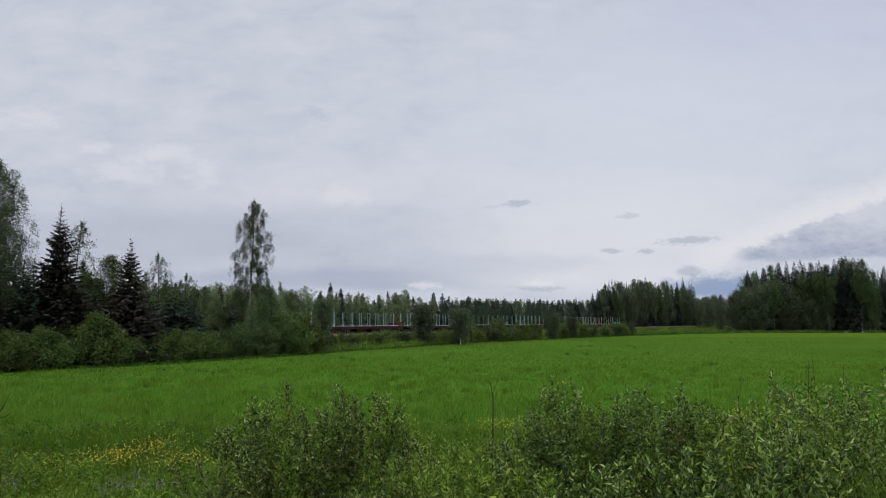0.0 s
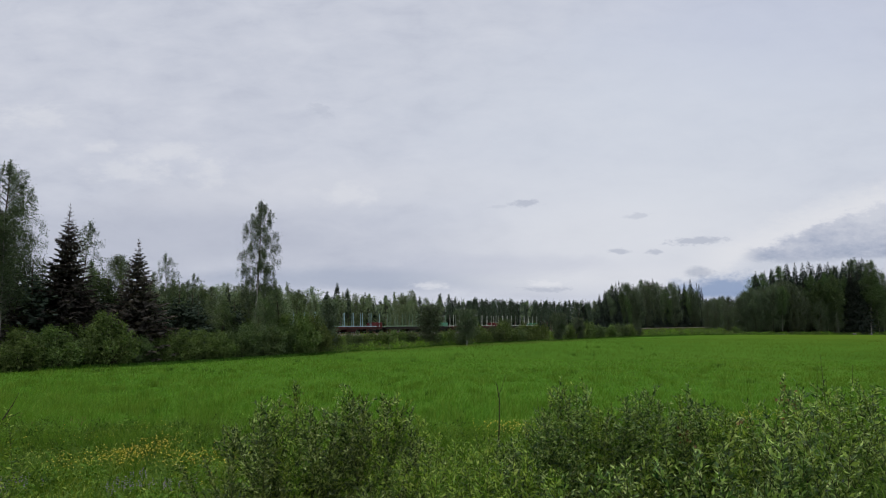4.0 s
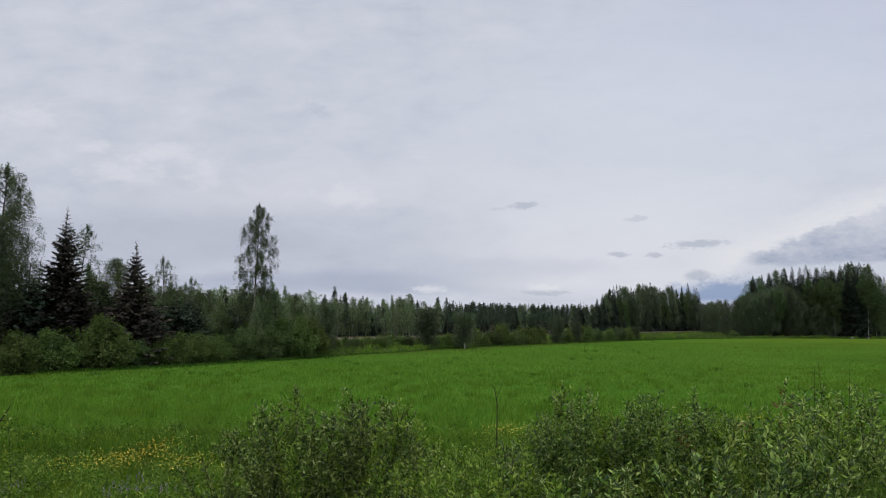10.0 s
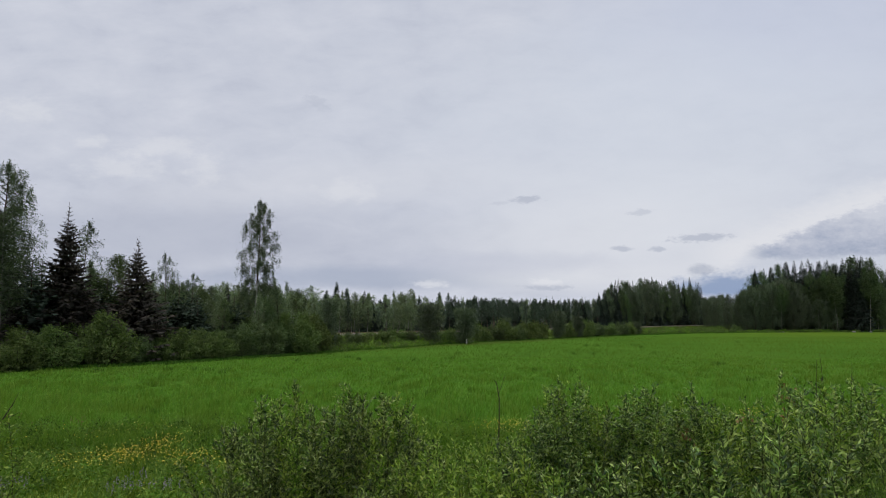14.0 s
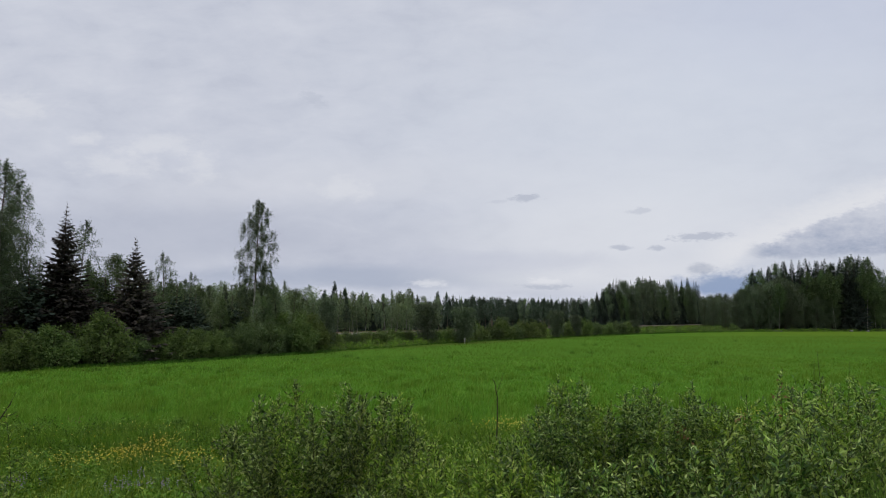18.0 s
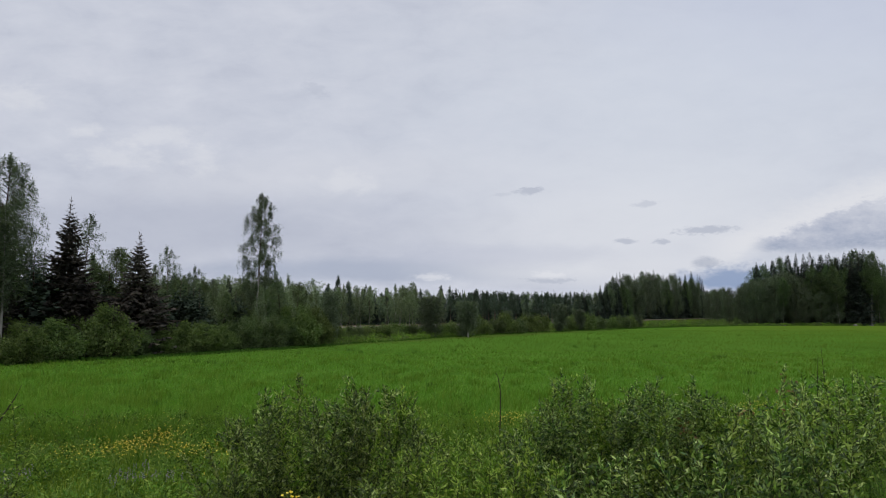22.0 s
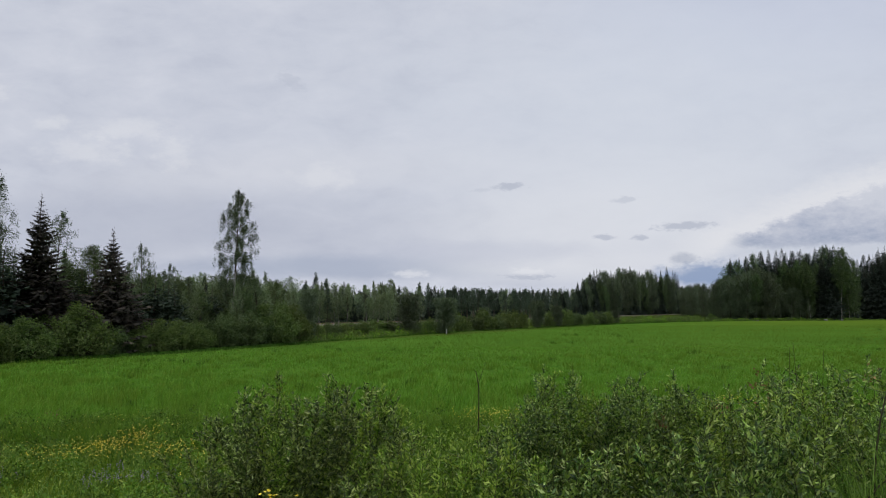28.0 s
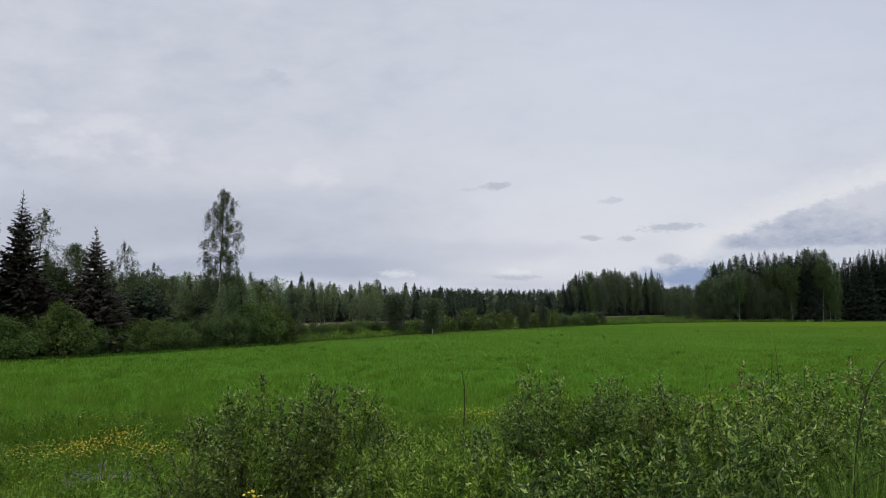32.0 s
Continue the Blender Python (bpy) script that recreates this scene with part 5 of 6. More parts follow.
        l = g.uniform(0.22, 0.42, n)
        ch.append(blades_quads(p, ax, np.cross(ax, g.normal(0, 1, (n, 3))), l, l * 0.5))
    for i in range(460):
        s, o = g.uniform(-25, 150), 5.0 + 24 * g.uniform(0, 1) ** 1.5
        c = track_point(s, o)
        if inside_field(c[:1], c[1:] - 1.0)[0]:
            continue
        n, size, tall = 40, g.uniform(0.4, 0.9), g.uniform(0.5, 1.3)
        d = unit(g.normal(0, 1, (n, 3)))
        p = np.array([c[0], c[1], 0.0]) + d * np.array([size, size, tall * 0.5]) * g.uniform(0.4, 1, (n, 1))
        p[:, 2] += land(p[:, 0], p[:, 1]) + tall * 0.5
        ax = d + g.normal(0, 0.5, (n, 3)) + np.array([0, 0, 0.6])
        l = g.uniform(0.16, 0.32, n)
        ch.append(blades_quads(p, ax, np.cross(ax, g.normal(0, 1, (n, 3))), l, l * 0.5))
    for i in range(150):
        q = g.uniform(0, 1)
        cx, cy = -15.5 + 18 * q + g.normal(0, 0.4), 67.5 + 38 * q + g.uniform(0.6, 5.0)
        n, size, tall = 40, g.uniform(0.3, 0.8), g.uniform(0.35, 1.0)
        d = unit(g.normal(0, 1, (n, 3)))
        p = np.array([cx, cy, 0.0]) + d * np.array([size, size, tall * 0.5]) * g.uniform(0.4, 1, (n, 1))
        p[:, 2] += land(p[:, 0], p[:, 1]) + tall * 0.5
        ax = d + g.normal(0, 0.5, (n, 3)) + np.array([0, 0, 0.6])
        l = g.uniform(0.12, 0.26, n)
        ch.append(blades_quads(p, ax, np.cross(ax, g.normal(0, 1, (n, 3))), l, l * 0.5))
    tagged(part("verge_herbs", mesh_from("verge_herbs", *joined(ch[::2]), CLOVER)), "rough tall green herbs on the waste strip", "herbs", kind="stuff")
    tagged(part("verge_nettles", mesh_from("verge_nettles", *joined(ch[1::2]), HEDGE)), "darker waist-high nettles on the waste strip", "herbs", kind="stuff")


# ---- bushes close to the camera ----
STEMS = []


def stem_meshes(tip, seed, leaf_len, leaf_w, shoot=0.3, gap=0.05, first=0.12, radius=0.007, dense=0.018, upright=0.2):
    """One woody stem with its side shoots, and the leaves on it."""
    g = np.random.default_rng(seed)
    tip = np.asarray(tip, float)
    t = np.linspace(0, 1, 9)
    ln = float(np.linalg.norm(tip))
    wob = g.normal(0, 0.06 * ln, 3) * np.array([1, 1, 0])
    pts = np.stack([tip[0] * t ** 1.3, tip[1] * t ** 1.3, tip[2] * t], 1) + np.sin(t * math.pi)[:, None] * wob[None]
    chunks = [tube(pts, np.linspace(radius, 0.0011, 9), 5)]
    B, A, S, L = [], [], [], []

    def dress(line, lo, dense=dense):
        m = np.linalg.norm(np.diff(line, axis=0), axis=1)
        acc = np.concatenate([[0], np.cumsum(m)])
        k = max(2, int(acc[-1] * (1 - lo) / dense))
        q = acc[-1] * (lo + (1 - lo) * (np.arange(k) + g.uniform(0, 1, k)) / k)
        p = np.stack([np.interp(q, acc, line[:, c]) for c in range(3)], 1)
        d = unit(line[-1] - line[0])
        rad = g.normal(0, 1, (k, 3))
        ax = unit(rad * np.array([1, 1, 0.7])) * g.uniform(0.5, 1.0, (k, 1)) + d * g.uniform(0.35, 1.0, (k, 1)) + np.array([0, 0, 0.10])
        ax[:, 2] *= 0.8
        B.append(p)
        A.append(ax)
        S.append(np.cross(ax, np.array([0, 0, 1.0]) + g.normal(0, 0.85, (k, 3))))
        L.append(leaf_len * g.uniform(0.55, 1.2, k) * np.interp(q / acc[-1], [0, 0.8, 1], [0.85, 1.0, 0.85]))

    u = first
    while u < 0.97:
        p = np.array([np.interp(u, t, pts[:, c]) for c in range(3)])
        a = g.uniform(0, 2 * math.pi)
        reach = shoot * g.uniform(0.45, 1.2) * (1.1 - 0.75 * u)
        d = unit(np.array([math.cos(a), math.sin(a), upright + g.uniform(-0.2, 0.8)]))
        end = p + d * reach
        bow = p + d * reach * 0.5 + np.array([0, 0, -0.03 * reach])
        line = np.stack([p, bow, end])
        chunks.append(tube(line[[0, 2]], [0.0018, 0.0007], 3))
        dress(line, 0.12)
        u += gap / ln * g.uniform(0.6, 1.4)
    dress(pts[4:], 0.1, dense * 0.6)
    B, A, S, L = np.concatenate(B), np.concatenate(A), np.concatenate(S), np.concatenate(L)
    return joined(chunks), (leaves if leaf_len > 0.044 else blades_quads)(B, A, S, L, L * leaf_w)


def near_bush(name, label, category, group, x, y, tops, deep, stems, leaf_len, leaf_w, mat, seed, gust, shoot=0.34, gap=0.03, first=0.28, dense=0.021, radius=0.0045, low=0.55, other=None, mixed=0.38, tufts=()):
    """A bush of separate stems under an outline tops of (offset, height); gust: how far its tips go in the wind, in degrees."""
    g = np.random.default_rng(seed)
    base = new(name)
    z0 = float(land(x, y)) - 0.02
    base.matrix_basis = pose(x, y, z0)
    ox, oz = [a for a, _ in tops], [b for _, b in tops]
    lead = [t for t in tufts for q in range(2)]
    for i in range(stems + len(lead)):
        tx = ox[0] + (ox[-1] - ox[0]) * (i + g.uniform(0, 1)) / stems
        ty = deep * g.uniform(-1, 1)
        tz = float(np.interp(tx, ox, oz)) * (g.uniform(0.96, 1.02) if i % 3 == 0 else g.uniform(low, 0.99))
        if i >= stems:
            tx, ty = lead[i - stems] + g.normal(0, 0.03), g.normal(0, 0.06)
            tz = float(np.interp(lead[i - stems], ox, oz)) * g.uniform(0.95, 1.06)
        mid = 0.5 * (ox[0] + ox[-1])
        root = np.array([mid + (tx - mid) * 0.55 + g.normal(0, 0.05), ty * 0.5 + g.normal(0, 0.04)])
        zr = float(land(x + root[0], y + root[1])) - 0.02 - z0
        wood, lf = stem_meshes((tx - root[0], ty - root[1], tz - zr), seed * 100 + i, leaf_len, leaf_w, shoot, gap, first, radius, dense, 0.45)
        st = part("stem", mesh_from("stem", *wood, TWIG, True), base)
        st.matrix_basis = pose(root[0], root[1], zr)
        part("leaves", mesh_from("leaves", *lf, other if other and g.random() < mixed else mat), st)
        STEMS.append((st, root[0], root[1], zr, gust * g.uniform(0.7, 1.25), g.uniform(-0.35, 0.35), g.uniform(0.8, 1.6), g.uniform(0, 6)))
    return tagged(base, label, category, group)


def build_near():
    row = "roadside bushes"
    near_bush("willow_bush", "olive-green willow bush with dark twigs below the road", "bush", row, -1.15, 6.2,
              [(-1.12, 1.35), (-1.0, 1.52), (-0.8, 1.73), (-0.55, 1.82), (-0.45, 1.94), (-0.38, 2.02), (-0.30, 1.96), (-0.2, 1.80), (0.0, 1.78), (0.12, 1.92), (0.22, 2.02), (0.30, 1.86), (0.50, 1.90), (0.61, 1.98), (0.74, 1.92), (0.84, 1.76), (0.95, 1.64), (1.12, 1.46)],
              0.6, 118, 0.048, 0.33, WILLOW, 201, 1.0, 0.32, 0.040, 0.25, 0.0088, 0.0045, 0.5, HERB, 0.18)
    near_bush("willow_bush", "grey-green willow bush with upright leafy shoots", "bush", row, 0.95, 5.2,
              [(-0.55, 1.45), (-0.32, 1.66), (-0.14, 1.74), (-0.09, 1.90), (0.0, 1.97), (0.06, 1.88), (0.12, 1.77), (0.24, 1.83), (0.35, 1.76), (0.5, 1.7)],
              0.45, 82, 0.036, 0.36, SALLOW, 202, 2.0, 0.28, 0.036, 0.28, 0.0072, 0.0032, 0.55, HERB, 0.25, (0.0,))
    near_bush("willow_bush", "grey-green willow bush with shining leaves", "bush", row, 1.80, 5.0,
              [(-0.45, 1.68), (-0.1, 1.79), (0.05, 1.79), (0.15, 1.73), (0.3, 1.69), (0.5, 1.6)],
              0.45, 78, 0.036, 0.36, SALLOW, 203, 1.6, 0.28, 0.036, 0.28, 0.0072, 0.0032, 0.55, HERB, 0.25, (0.02,))
    near_bush("willow_bush", "low green willow bush on the bank", "bush", row, 0.50, 5.6, [(-0.55, 1.28), (-0.1, 1.44), (0.2, 1.54), (0.5, 1.6)], 0.4, 50, 0.046, 0.36, SALLOW, 204, 1.2, 0.28, 0.037, 0.28, 0.0082, 0.0032, 0.6, HERB, 0.35)
    near_bush("willow_bush", "green willow bush between taller bushes", "bush", row, 1.40, 5.3,
              [(-0.42, 1.70), (-0.1, 1.77), (0.06, 1.78), (0.12, 1.88), (0.17, 1.94), (0.22, 1.79), (0.5, 1.7)],
              0.4, 64, 0.036, 0.36, SALLOW, 208, 1.6, 0.28, 0.036, 0.28, 0.0072, 0.0032, 0.55, HERB, 0.25, (0.17,))
    near_bush("sallow_bush", "dense dark green sallow bush on the bank", "bush", row, 2.05, 4.7, [(-0.42, 1.6), (0.0, 1.64), (0.42, 1.58)], 0.4, 54, 0.036, 0.34, SALLOW, 209, 1.3, 0.28, 0.037, 0.26, 0.0082, 0.0032, 0.55, HERB, 0.3)
    near_bush("sallow_bush", "broad-leaved sallow bush with thin dark stems", "bush", row, 2.16, 4.2,
              [(-0.48, 1.52), (-0.3, 1.59), (-0.16, 1.66), (-0.05, 1.75), (0.02, 1.82), (0.07, 1.76), (0.12, 1.65), (0.22, 1.7), (0.45, 1.62)],
              0.4, 58, 0.038, 0.33, SALLOW, 205, 1.2, 0.28, 0.040, 0.26, 0.0095, 0.0036, 0.5, HERB, 0.35, (0.02,))
    near_bush("sallow_bush", "upright sallow bush with bare dark stems and leafy tops", "bush", row, 3.04, 4.7,
              [(-0.5, 1.70), (-0.3, 1.78), (-0.22, 1.90), (-0.1, 1.84), (0.05, 1.84), (0.3, 1.92), (0.6, 1.92)],
              0.45, 60, 0.038, 0.36, SALLOW, 206, 0.9, 0.26, 0.038, 0.36, 0.0078, 0.004, 0.6, HERB, 0.2)
    near_bush("willow_bush", "yellow-green young willow shoots at the meadow's edge", "bush", row, -3.05, 4.35,
              [(-0.35, 1.95), (-0.06, 2.02), (0.02, 1.70), (0.10, 1.60), (0.18, 1.40), (0.28, 1.15)], 0.22, 17, 0.040, 0.38, WILLOW, 207, 1.0, 0.18, 0.030, 0.25, 0.016, 0.0035, 0.6, HERB, 0.4)
    # leafy herbs under the bushes
    for i, (x, y, h, rx, n) in enumerate(((-0.18, 5.6, 1.36, 0.32, 14), (0.20, 5.8, 1.40, 0.32, 14), (-0.08, 4.9, 1.30, 0.30, 15), (0.30, 4.9, 1.34, 0.30, 15), (0.62, 4.7, 1.34, 0.28, 13), (0.10, 4.3, 1.24, 0.28, 14),
                                          (0.46, 4.2, 1.24, 0.28, 13), (0.80, 3.9, 1.22, 0.28, 14), (1.25, 3.6, 1.26, 0.34, 15), (1.62, 3.5, 1.34, 0.3, 14), (1.86, 3.5, 1.38, 0.24, 12), (2.70, 3.9, 1.46, 0.3, 12),
                                          (2.95, 3.9, 1.52, 0.3, 10), (0.30, 6.8, 1.42, 0.40, 13), (-0.42, 5.0, 1.10, 0.35, 10))):
        near_bush("herb_clump", "bright green leafy herbs on the road bank", "herbs", "leafy herbs", x, y, [(-rx, h), (-rx * 0.4, h * 1.08), (rx * 0.4, h * 1.1), (rx, h)], 0.28, n + 3, 0.047, 0.31, WILLOW if i in (0, 14) else SALLOW if i in (4, 7, 8, 9, 10, 11, 12) else HERB, 220 + i, 1.0, 0.18, 0.028, 0.40, 0.0105, 0.0035, 0.6)
    # tall grass beside the road
    ch = []
    g = np.random.default_rng(33)
    for cx, cy, n, h in ((2.24, 3.55, 300, 1.25), (2.33, 3.62, 360, 1.36), (2.46, 3.7, 360, 1.42), (2.62, 3.7, 300, 1.5), (2.85, 3.8, 420, 1.6), (3.2, 4.0, 300, 1.6), (-0.1, 4.6, 160, 1.0)):
        px, py = cx + g.normal(0, 0.09, n), cy + g.normal(0, 0.12, n)
        ch.append(grass(px, py, land(px, py), h * g.uniform(0.6, 1.05, n), 0.011, 0.62, (0.06, 0.0), int(g.integers(1e6))))
    tagged(part("roadside_grass", mesh_from("roadside_grass", *joined(ch), REED)), "tall fresh green grass leaning beside the road", "grass", kind="stuff")

    # a dead stem with one side twig
    x, y = 0.63, 9.2
    z = float(land(x, y))
    ch = [tube([(x, y, z), (x + 0.01, y, 1.2), (x + 0.05, y, 2.0), (x + 0.055, y, 2.35), (x + 0.02, y, 2.56), (x - 0.01, y, 2.6)], [0.012, 0.011, 0.009, 0.008, 0.006, 0.003], 6),
          tube([(x + 0.05, y, 2.42), (x + 0.10, y, 2.55), (x + 0.15, y, 2.70)], [0.0035, 0.003, 0.0015], 5)]
    tagged(part("dead_stem", mesh_from("dead_stem", *joined(ch), TWIG, True)), "bare dead brown stem with one thin side twig", "stem")
    for x, y, rise, reach, curl in ((2.40, 3.7, 1.80, 0.50, 2.8), (2.02, 3.6, 1.16, 0.72, 1.7)):
        z = float(land(x, y))
        t = np.linspace(0, 1, 14)
        arch = np.stack([reach * (0.15 * t + 0.85 * t ** curl), 0 * t, rise * np.sin(t * 1.7)], 1)
        cane = part("arching_cane", mesh_from("arching_cane", *tube(arch, np.linspace(0.006, 0.0028, 14), 6), TWIG, True))
        cane.location = (x, y, z)
        tagged(cane, "thin dark arching cane beside the road", "cane", "arching canes")

    x, y = -3.62, 5.0
    z = float(land(x, y))
    ch = [tube([(x, y, z), (x + 0.06, y, 1.9), (x + 0.17, y, 2.45), (x + 0.26, y, 2.62), (x + 0.36, y, 2.78), (x + 0.40, y, 2.87)], [0.009, 0.008, 0.007, 0.006, 0.004, 0.002], 6),
          tube([(x + 0.30, y, 2.69), (x + 0.37, y, 2.70), (x + 0.42, y, 2.73)], [0.004, 0.003, 0.0015], 5),
          tube([(x + 0.17, y, 2.45), (x + 0.20, y, 2.62), (x + 0.19, y, 2.75)], [0.005, 0.003, 0.0015], 5)]
    tagged(part("bare_twig", mesh_from("bare_twig", *joined(ch), TWIG, True)), "bent bare dark twig at the meadow's edge", "twig")

    # withered seed stalks and bare grass stalks among the bushes
    g = np.random.default_rng(91)
    for x, y, top, spread, n in ((1.63, 4.7, 2.67, 0.035, 30), (2.27, 4.6, 2.98, 0.11, 34), (2.40, 4.7, 2.94, 0.09, 22), (3.02, 4.5, 3.05, 0.08, 20), (2.02, 4.6, 2.78, 0.03, 14)):
        z = float(land(x, y))
        stalk = new("seed_stalk")
        stalk.matrix_basis = pose(x, y, z)
        part("stem", mesh_from("stem", *tube([(0, 0, 0), (0.02, 0, 0.6 * (top - z)), (0.01, 0.01, top - z)], [0.004, 0.003, 0.001], 5), TWIG, True), stalk)
        p = np.stack([g.normal(0, 0.03, n), g.normal(0, 0.03, n), top - z - 0.02 - spread + g.normal(0, spread, n)], 1)
        ax = g.normal(0, 1, (n, 3))
        l = g.uniform(0.015, 0.035, n)
        head = part("seed_head", mesh_from("seed_head", *blades_quads(p, ax, np.cross(ax, g.normal(0, 1, (n, 3))), l, l * 0.7), SORREL), stalk)
        tagged(head, kind="stuff")
        tagged(stalk, "reddish brown seed head on a thin stalk", "flower", "seed stalks")
    for x, y, top, lean in ((0.83, 6.2, 2.60, 0.05), (0.90, 6.2, 2.72, -0.06), (0.62, 6.3, 2.45, 0.04), (1.86, 5.6, 2.80, 0.05), (2.62, 4.9, 3.12, 0.04), (2.75, 4.9, 3.18, -0.03), (2.86, 4.9, 3.10, 0.05)):
        z = float(land(x, y))
        st = part("grass_stalk", mesh_from("grass_stalk", *tube([(0, 0, 0), (lean * 0.3, 0, 0.5 * (top - z)), (lean, 0, 0.85 * (top - z)), (lean * 1.5, 0, top - z)], [0.004, 0.0035, 0.0025, 0.001], 5), TWIG, True))
        st.location = (x, y, z)
        tagged(st, "thin bare dark stalk among the bushes", "stalk", "bare stalks")

    # a marker post and pale boulders at the field's edge
    px, py = 0.0265 * 100.8, 100.8
    post = bm_mesh("marker_post", [box(0, 0, 0.4, 0.09, 0.09, 0.8, 0.012), box(0, 0, 0.81, 0.11, 0.11, 0.03, 0.01)], WHITE)
    o = part("marker_post", post)
    o.location = (px, py, float(land(px, py)) - 0.02)
    tagged(o, "small weathered white marker post", "post")
    for i, (b, yy, s) in enumerate(((0.605, 207.0, 0.55), (0.50, 205.5, 0.35), (0.493, 205.0, 0.3), (0.63, 206.0, 0.4))):
        bm = bmesh.new()
        bmesh.ops.create_icosphere(bm, subdivisions=2, radius=s)
        for v in bm.verts:
            v.co *= 1 + 0.22 * noise.noise(v.co * 1.7 + Vector((i, 0, 0)))
            v.co.z *= 0.62
        o = part("boulder", bm_mesh("boulder", [bm], BOULDER))
        o.location = (b * yy, yy, float(land(b * yy, yy)) + s * 0.3)
        tagged(o, "pale grey field boulder in the grass", "boulder", "field boulders")


# ---- the timber train ----
PITCH, SPEED = 23.6, 20.0
WAGONS = []


def wagon(paint, stake_paint, wall_paint, walls, label):
    """An empty timber wagon, its rails at z 0 and its length along y."""
    w = new("timber_wagon")
    part("frame", bm_mesh("frame", [box(-1.15, 0, 0.93, 0.22, 22.2, 0.40, 0.03), box(1.15, 0, 0.93, 0.22, 22.2, 0.40, 0.03), box(0, 0, 0.88, 0.4, 22.2, 0.46, 0.03)]
                          + [box(0, yy, 0.9, 2.2, 0.25, 0.25, 0.02) for yy in np.linspace(-11, 11, 7)]
                          + [box(0, yy, 0.55, 1.9, 2.6, 0.5, 0.05) for yy in (-2.0, 2.4)], DARKRED if paint is RED else DARKSTEEL), w)
    for sx in (-1.29, 1.29):
        part("side_rail", bm_mesh("side_rail", [box(sx, 0, 1.19, 0.06, 22.2, 0.13, 0.01)], paint), w)
    part("deck", bm_mesh("deck", [box(0, 0, 1.175, 2.5, 22.2, 0.05, 0.01)], DARKSTEEL), w)
    bunk = bm_mesh("bunk", [box(0, 0, 1.27, 2.75, 0.24, 0.15, 0.02)], stake_paint)
    stake = bm_mesh("stake", [box(0, 0, 2.5, 0.07, 0.09, 2.5, 0.02), box(0, 0, 1.45, 0.12, 0.14, 0.4, 0.03), box(0, 0, 3.76, 0.13, 0.15, 0.05, 0.01)], stake_paint)
    for yy in np.linspace(-10.1, 10.1, 9):
        part("bunk", bunk, w).location = (0, yy, 0)
        for sx in (-1.3, 1.3):
            part("stake", stake, w).location = (sx, yy, 0)
    for e in walls:
        part("end_wall", bm_mesh("end_wall", [box(0, e * 10.95, 1.62, 2.7, 0.14, 0.85, 0.03), box(-1.3, e * 10.2, 1.55, 0.1, 1.5, 0.7, 0.02), box(1.3, e * 10.2, 1.55, 0.1, 1.5, 0.7, 0.02)], wall_paint), w, "painted low end wall")
    for e in (-1, 1):
        bog = part("bogie", bm_mesh("bogie", [box(-1.02, e * 8.2, 0.5, 0.16, 2.6, 0.3, 0.05), box(1.02, e * 8.2, 0.5, 0.16, 2.6, 0.3, 0.05), box(0, e * 8.2, 0.62, 2.1, 0.5, 0.3, 0.05)]
                                    + [box(sx, e * 8.2 + q, 0.48, 0.22, 0.4, 0.36, 0.05) for sx in (-1.02, 1.02) for q in (-0.95, 0.95)], DARKSTEEL), w)
        for q in (-0.95, 0.95):
            ax = part("wheelset", mesh_from("wheelset", *joined([tube([(sx - 0.07, 0, 0), (sx - 0.07, 0, 0), (sx + 0.07, 0, 0), (sx + 0.07, 0, 0)], [0.06, 0.46, 0.46, 0.06], 20) for sx in (-0.78, 0.78)]
                                                                + [tube([(-0.8, 0, 0), (0.8, 0, 0)], [0.07, 0.07], 10)]), RAILSTEEL, False), bog)
            ax.location = (0, e * 8.2 + q, 0.46)
        for sx in (-0.88, 0.88):
            part("buffer", mesh_from("buffer", *tube([(sx, e * 11.1, 0.98), (sx, e * 11.55, 0.98), (sx, e * 11.55, 0.98), (sx, e * 11.62, 0.98), (sx, e * 11.62, 0.98)], [0.09, 0.08, 0.22, 0.22, 0.02], 12), DARKSTEEL), w)
    for e in (-1, 1):
        part("coupler", bm_mesh("coupler", [box(0, e * 11.7, 0.92, 0.2, 0.9, 0.22, 0.03)], DARKSTEEL), w)
    return tagged(w, label, "wagon", "wagons of the timber train")


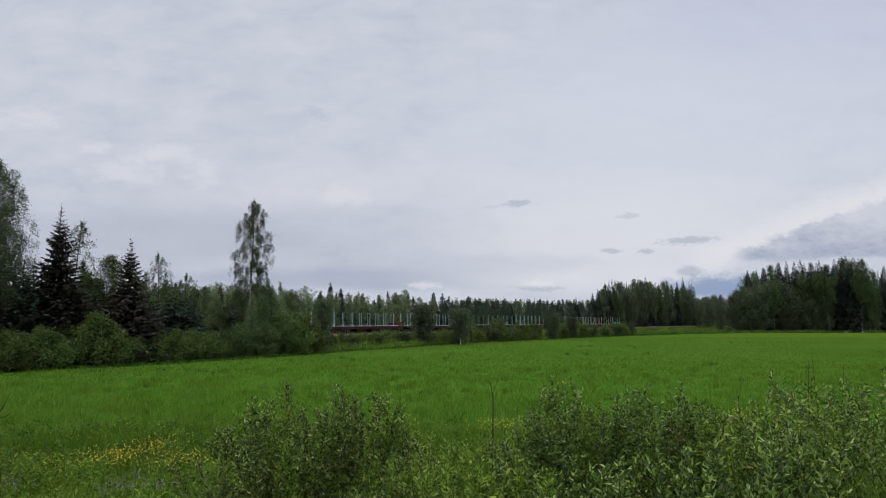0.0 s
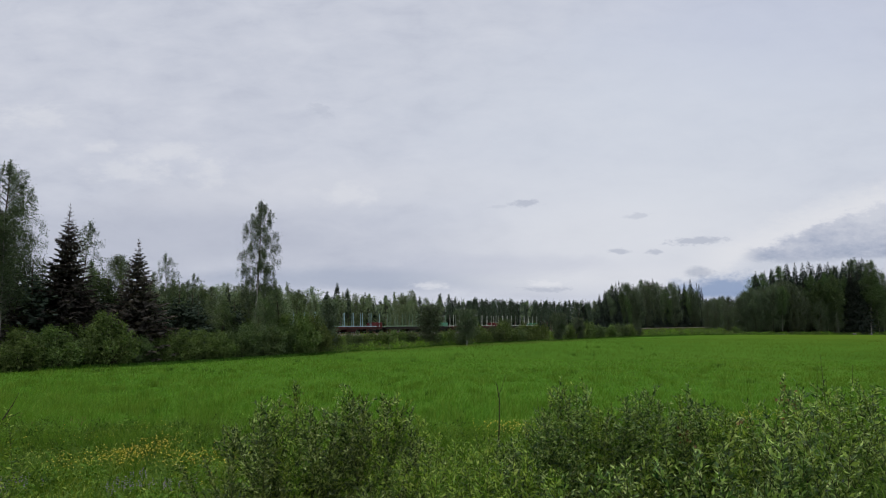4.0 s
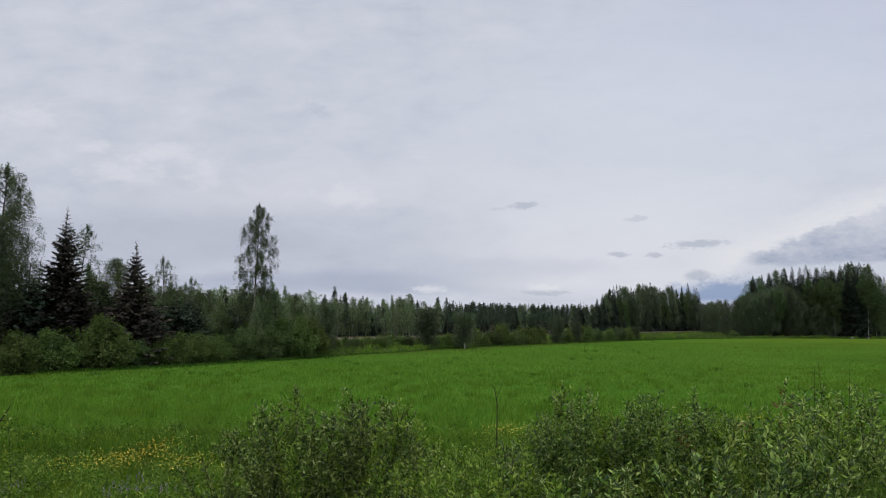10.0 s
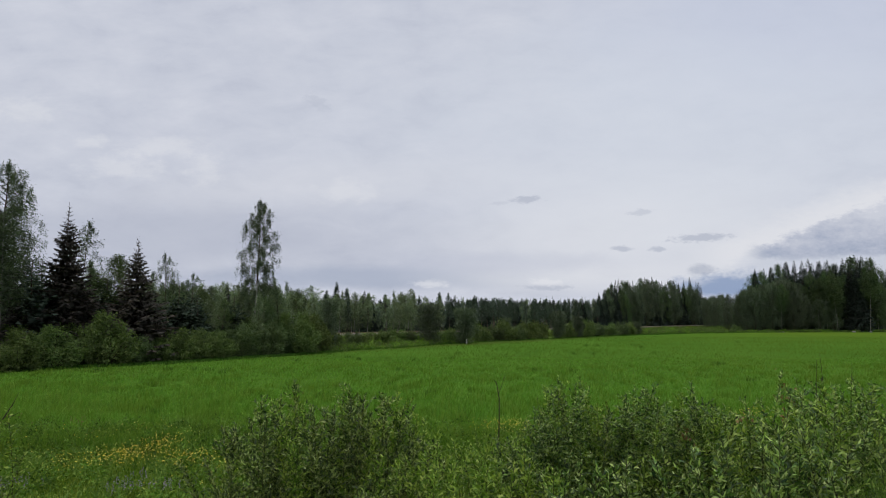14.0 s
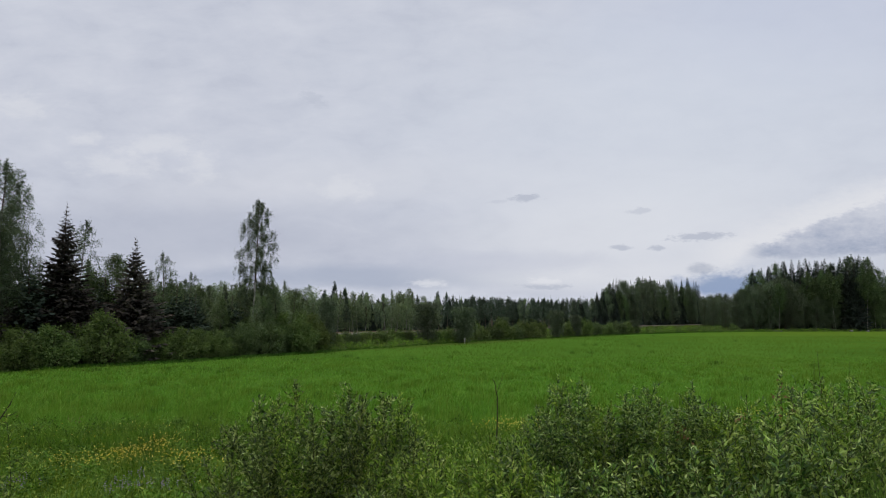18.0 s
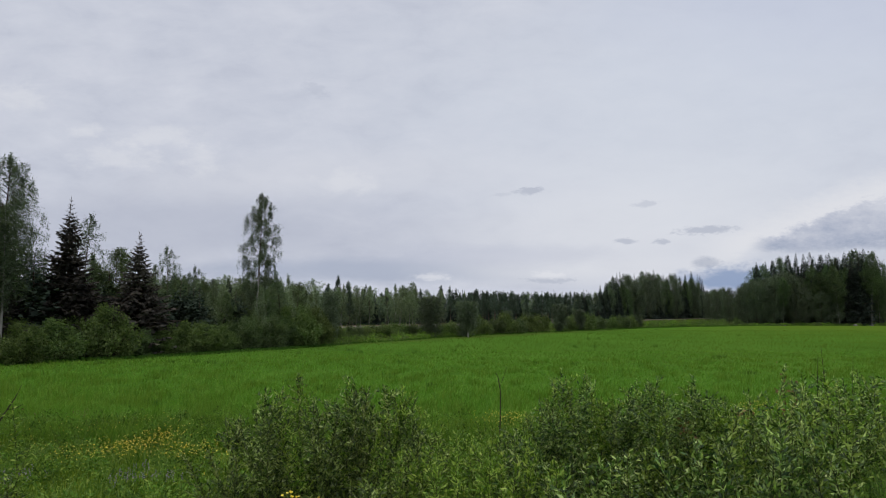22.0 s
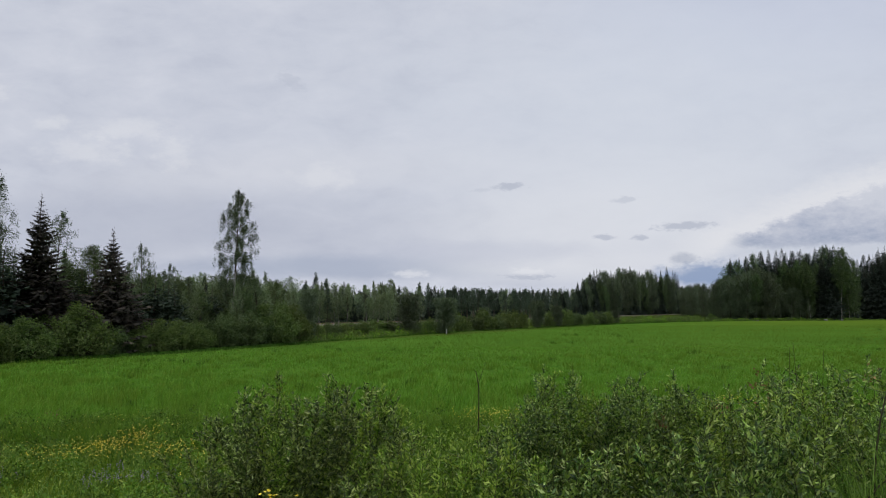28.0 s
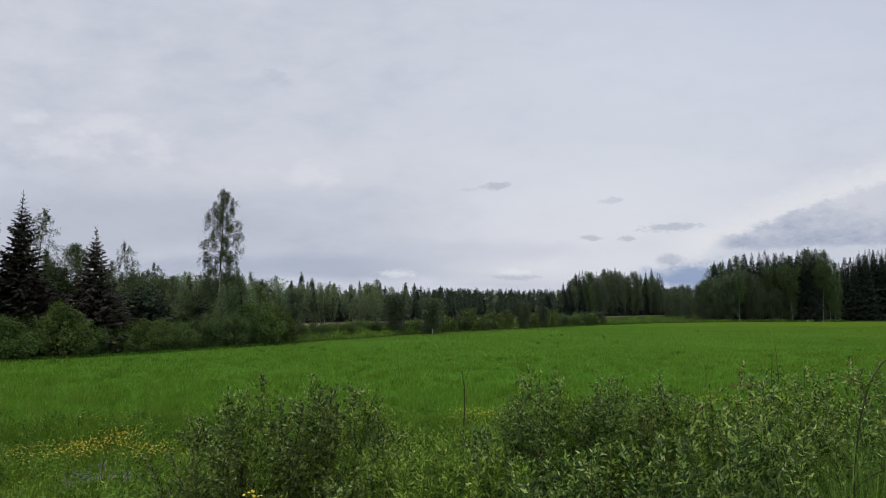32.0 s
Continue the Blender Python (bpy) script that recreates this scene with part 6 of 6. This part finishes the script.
def build_train():
    kinds = {
        "green": wagon(DARKSTEEL, PALE, GREEN, (1,), "empty timber wagon, dark frame, pale stakes, green end wall"),
        "red": wagon(RED, PALE, RED, (1,), "empty timber wagon with red frame and pale upright stakes"),
        "dull": wagon(DARKSTEEL, MOSS, GREEN, (1,), "empty timber wagon with dull green stakes and end wall"),
        "blue": wagon(RED, TEAL, RED, (1,), "empty timber wagon with red frame and pale blue stakes"),
    }
    first = set()
    for i, name in enumerate(("green", "red", "dull", "blue", "dull", "blue", "blue", "red", "green", "blue", "red")):
        w = kinds[name]
        if name in first:
            w = copy_thing(w, Matrix.Identity(4))
        first.add(name)
        WAGONS.append((w, 161.2 - PITCH * (i + 0.5)))


build_ground()
DECK = build_deck()
build_railway()
build_train()
build_woods()
build_hedges()
build_near()
build_field()

# wind: seconds, strength
GUSTS = np.array([(0, -0.9), (2, -0.6), (4.5, -0.4), (6, -0.5), (8.5, -0.3), (9, 1.0), (9.5, 0.55), (10, 0.1), (10.5, 0.45), (11, 0.6), (11.5, 0.0), (12, 0.0), (12.5, 0.55), (13, 0.15),
                  (13.5, -0.5), (14, -0.65), (14.5, -0.9), (16.5, -1.0), (17, -0.8), (17.5, -0.45), (18, -0.2), (18.5, 0.25), (19, 0.7), (19.5, 0.35), (20, 0.0), (20.5, -0.7), (21, -0.5),
                  (21.5, -0.15), (22, -0.1), (23, 0.0), (24, -0.25), (24.5, 0.2), (26.5, 0.1), (28, 0.85), (30, 0.3), (32, 0.6)])


def motions():
    times = [0.0, 0.1] + [float(i) for i in range(1, 32)] + [31.9, 32.0]
    for w, s in WAGONS:
        rows = []
        for t in times:
            p = track_point(s - SPEED * t)
            rows.append((t, pose(p[0], p[1], 1.33, 0, 0, TRACK_TURN)))
        walk(w, rows)
    walk(DECK, [(t, pose(EYE[0] + 0.2 * t, EYE[1] - 3.5 * t, EYE[2])) for t in times])
    beat = np.arange(0, 32.01, 0.5)
    for st, x, y, z, gust, lag, rate, ph in STEMS:
        rows = []
        for t in beat:
            a = gust * (float(np.interp(t + lag, GUSTS[:, 0], GUSTS[:, 1])) + 0.3 * math.sin(rate * 2.1 * t + ph))
            b = 0.35 * gust * math.sin(rate * 1.6 * t + ph * 1.7)
            rows.append((float(t), pose(x, y, z, b, a, 0)))
        walk(st, rows)


motions()
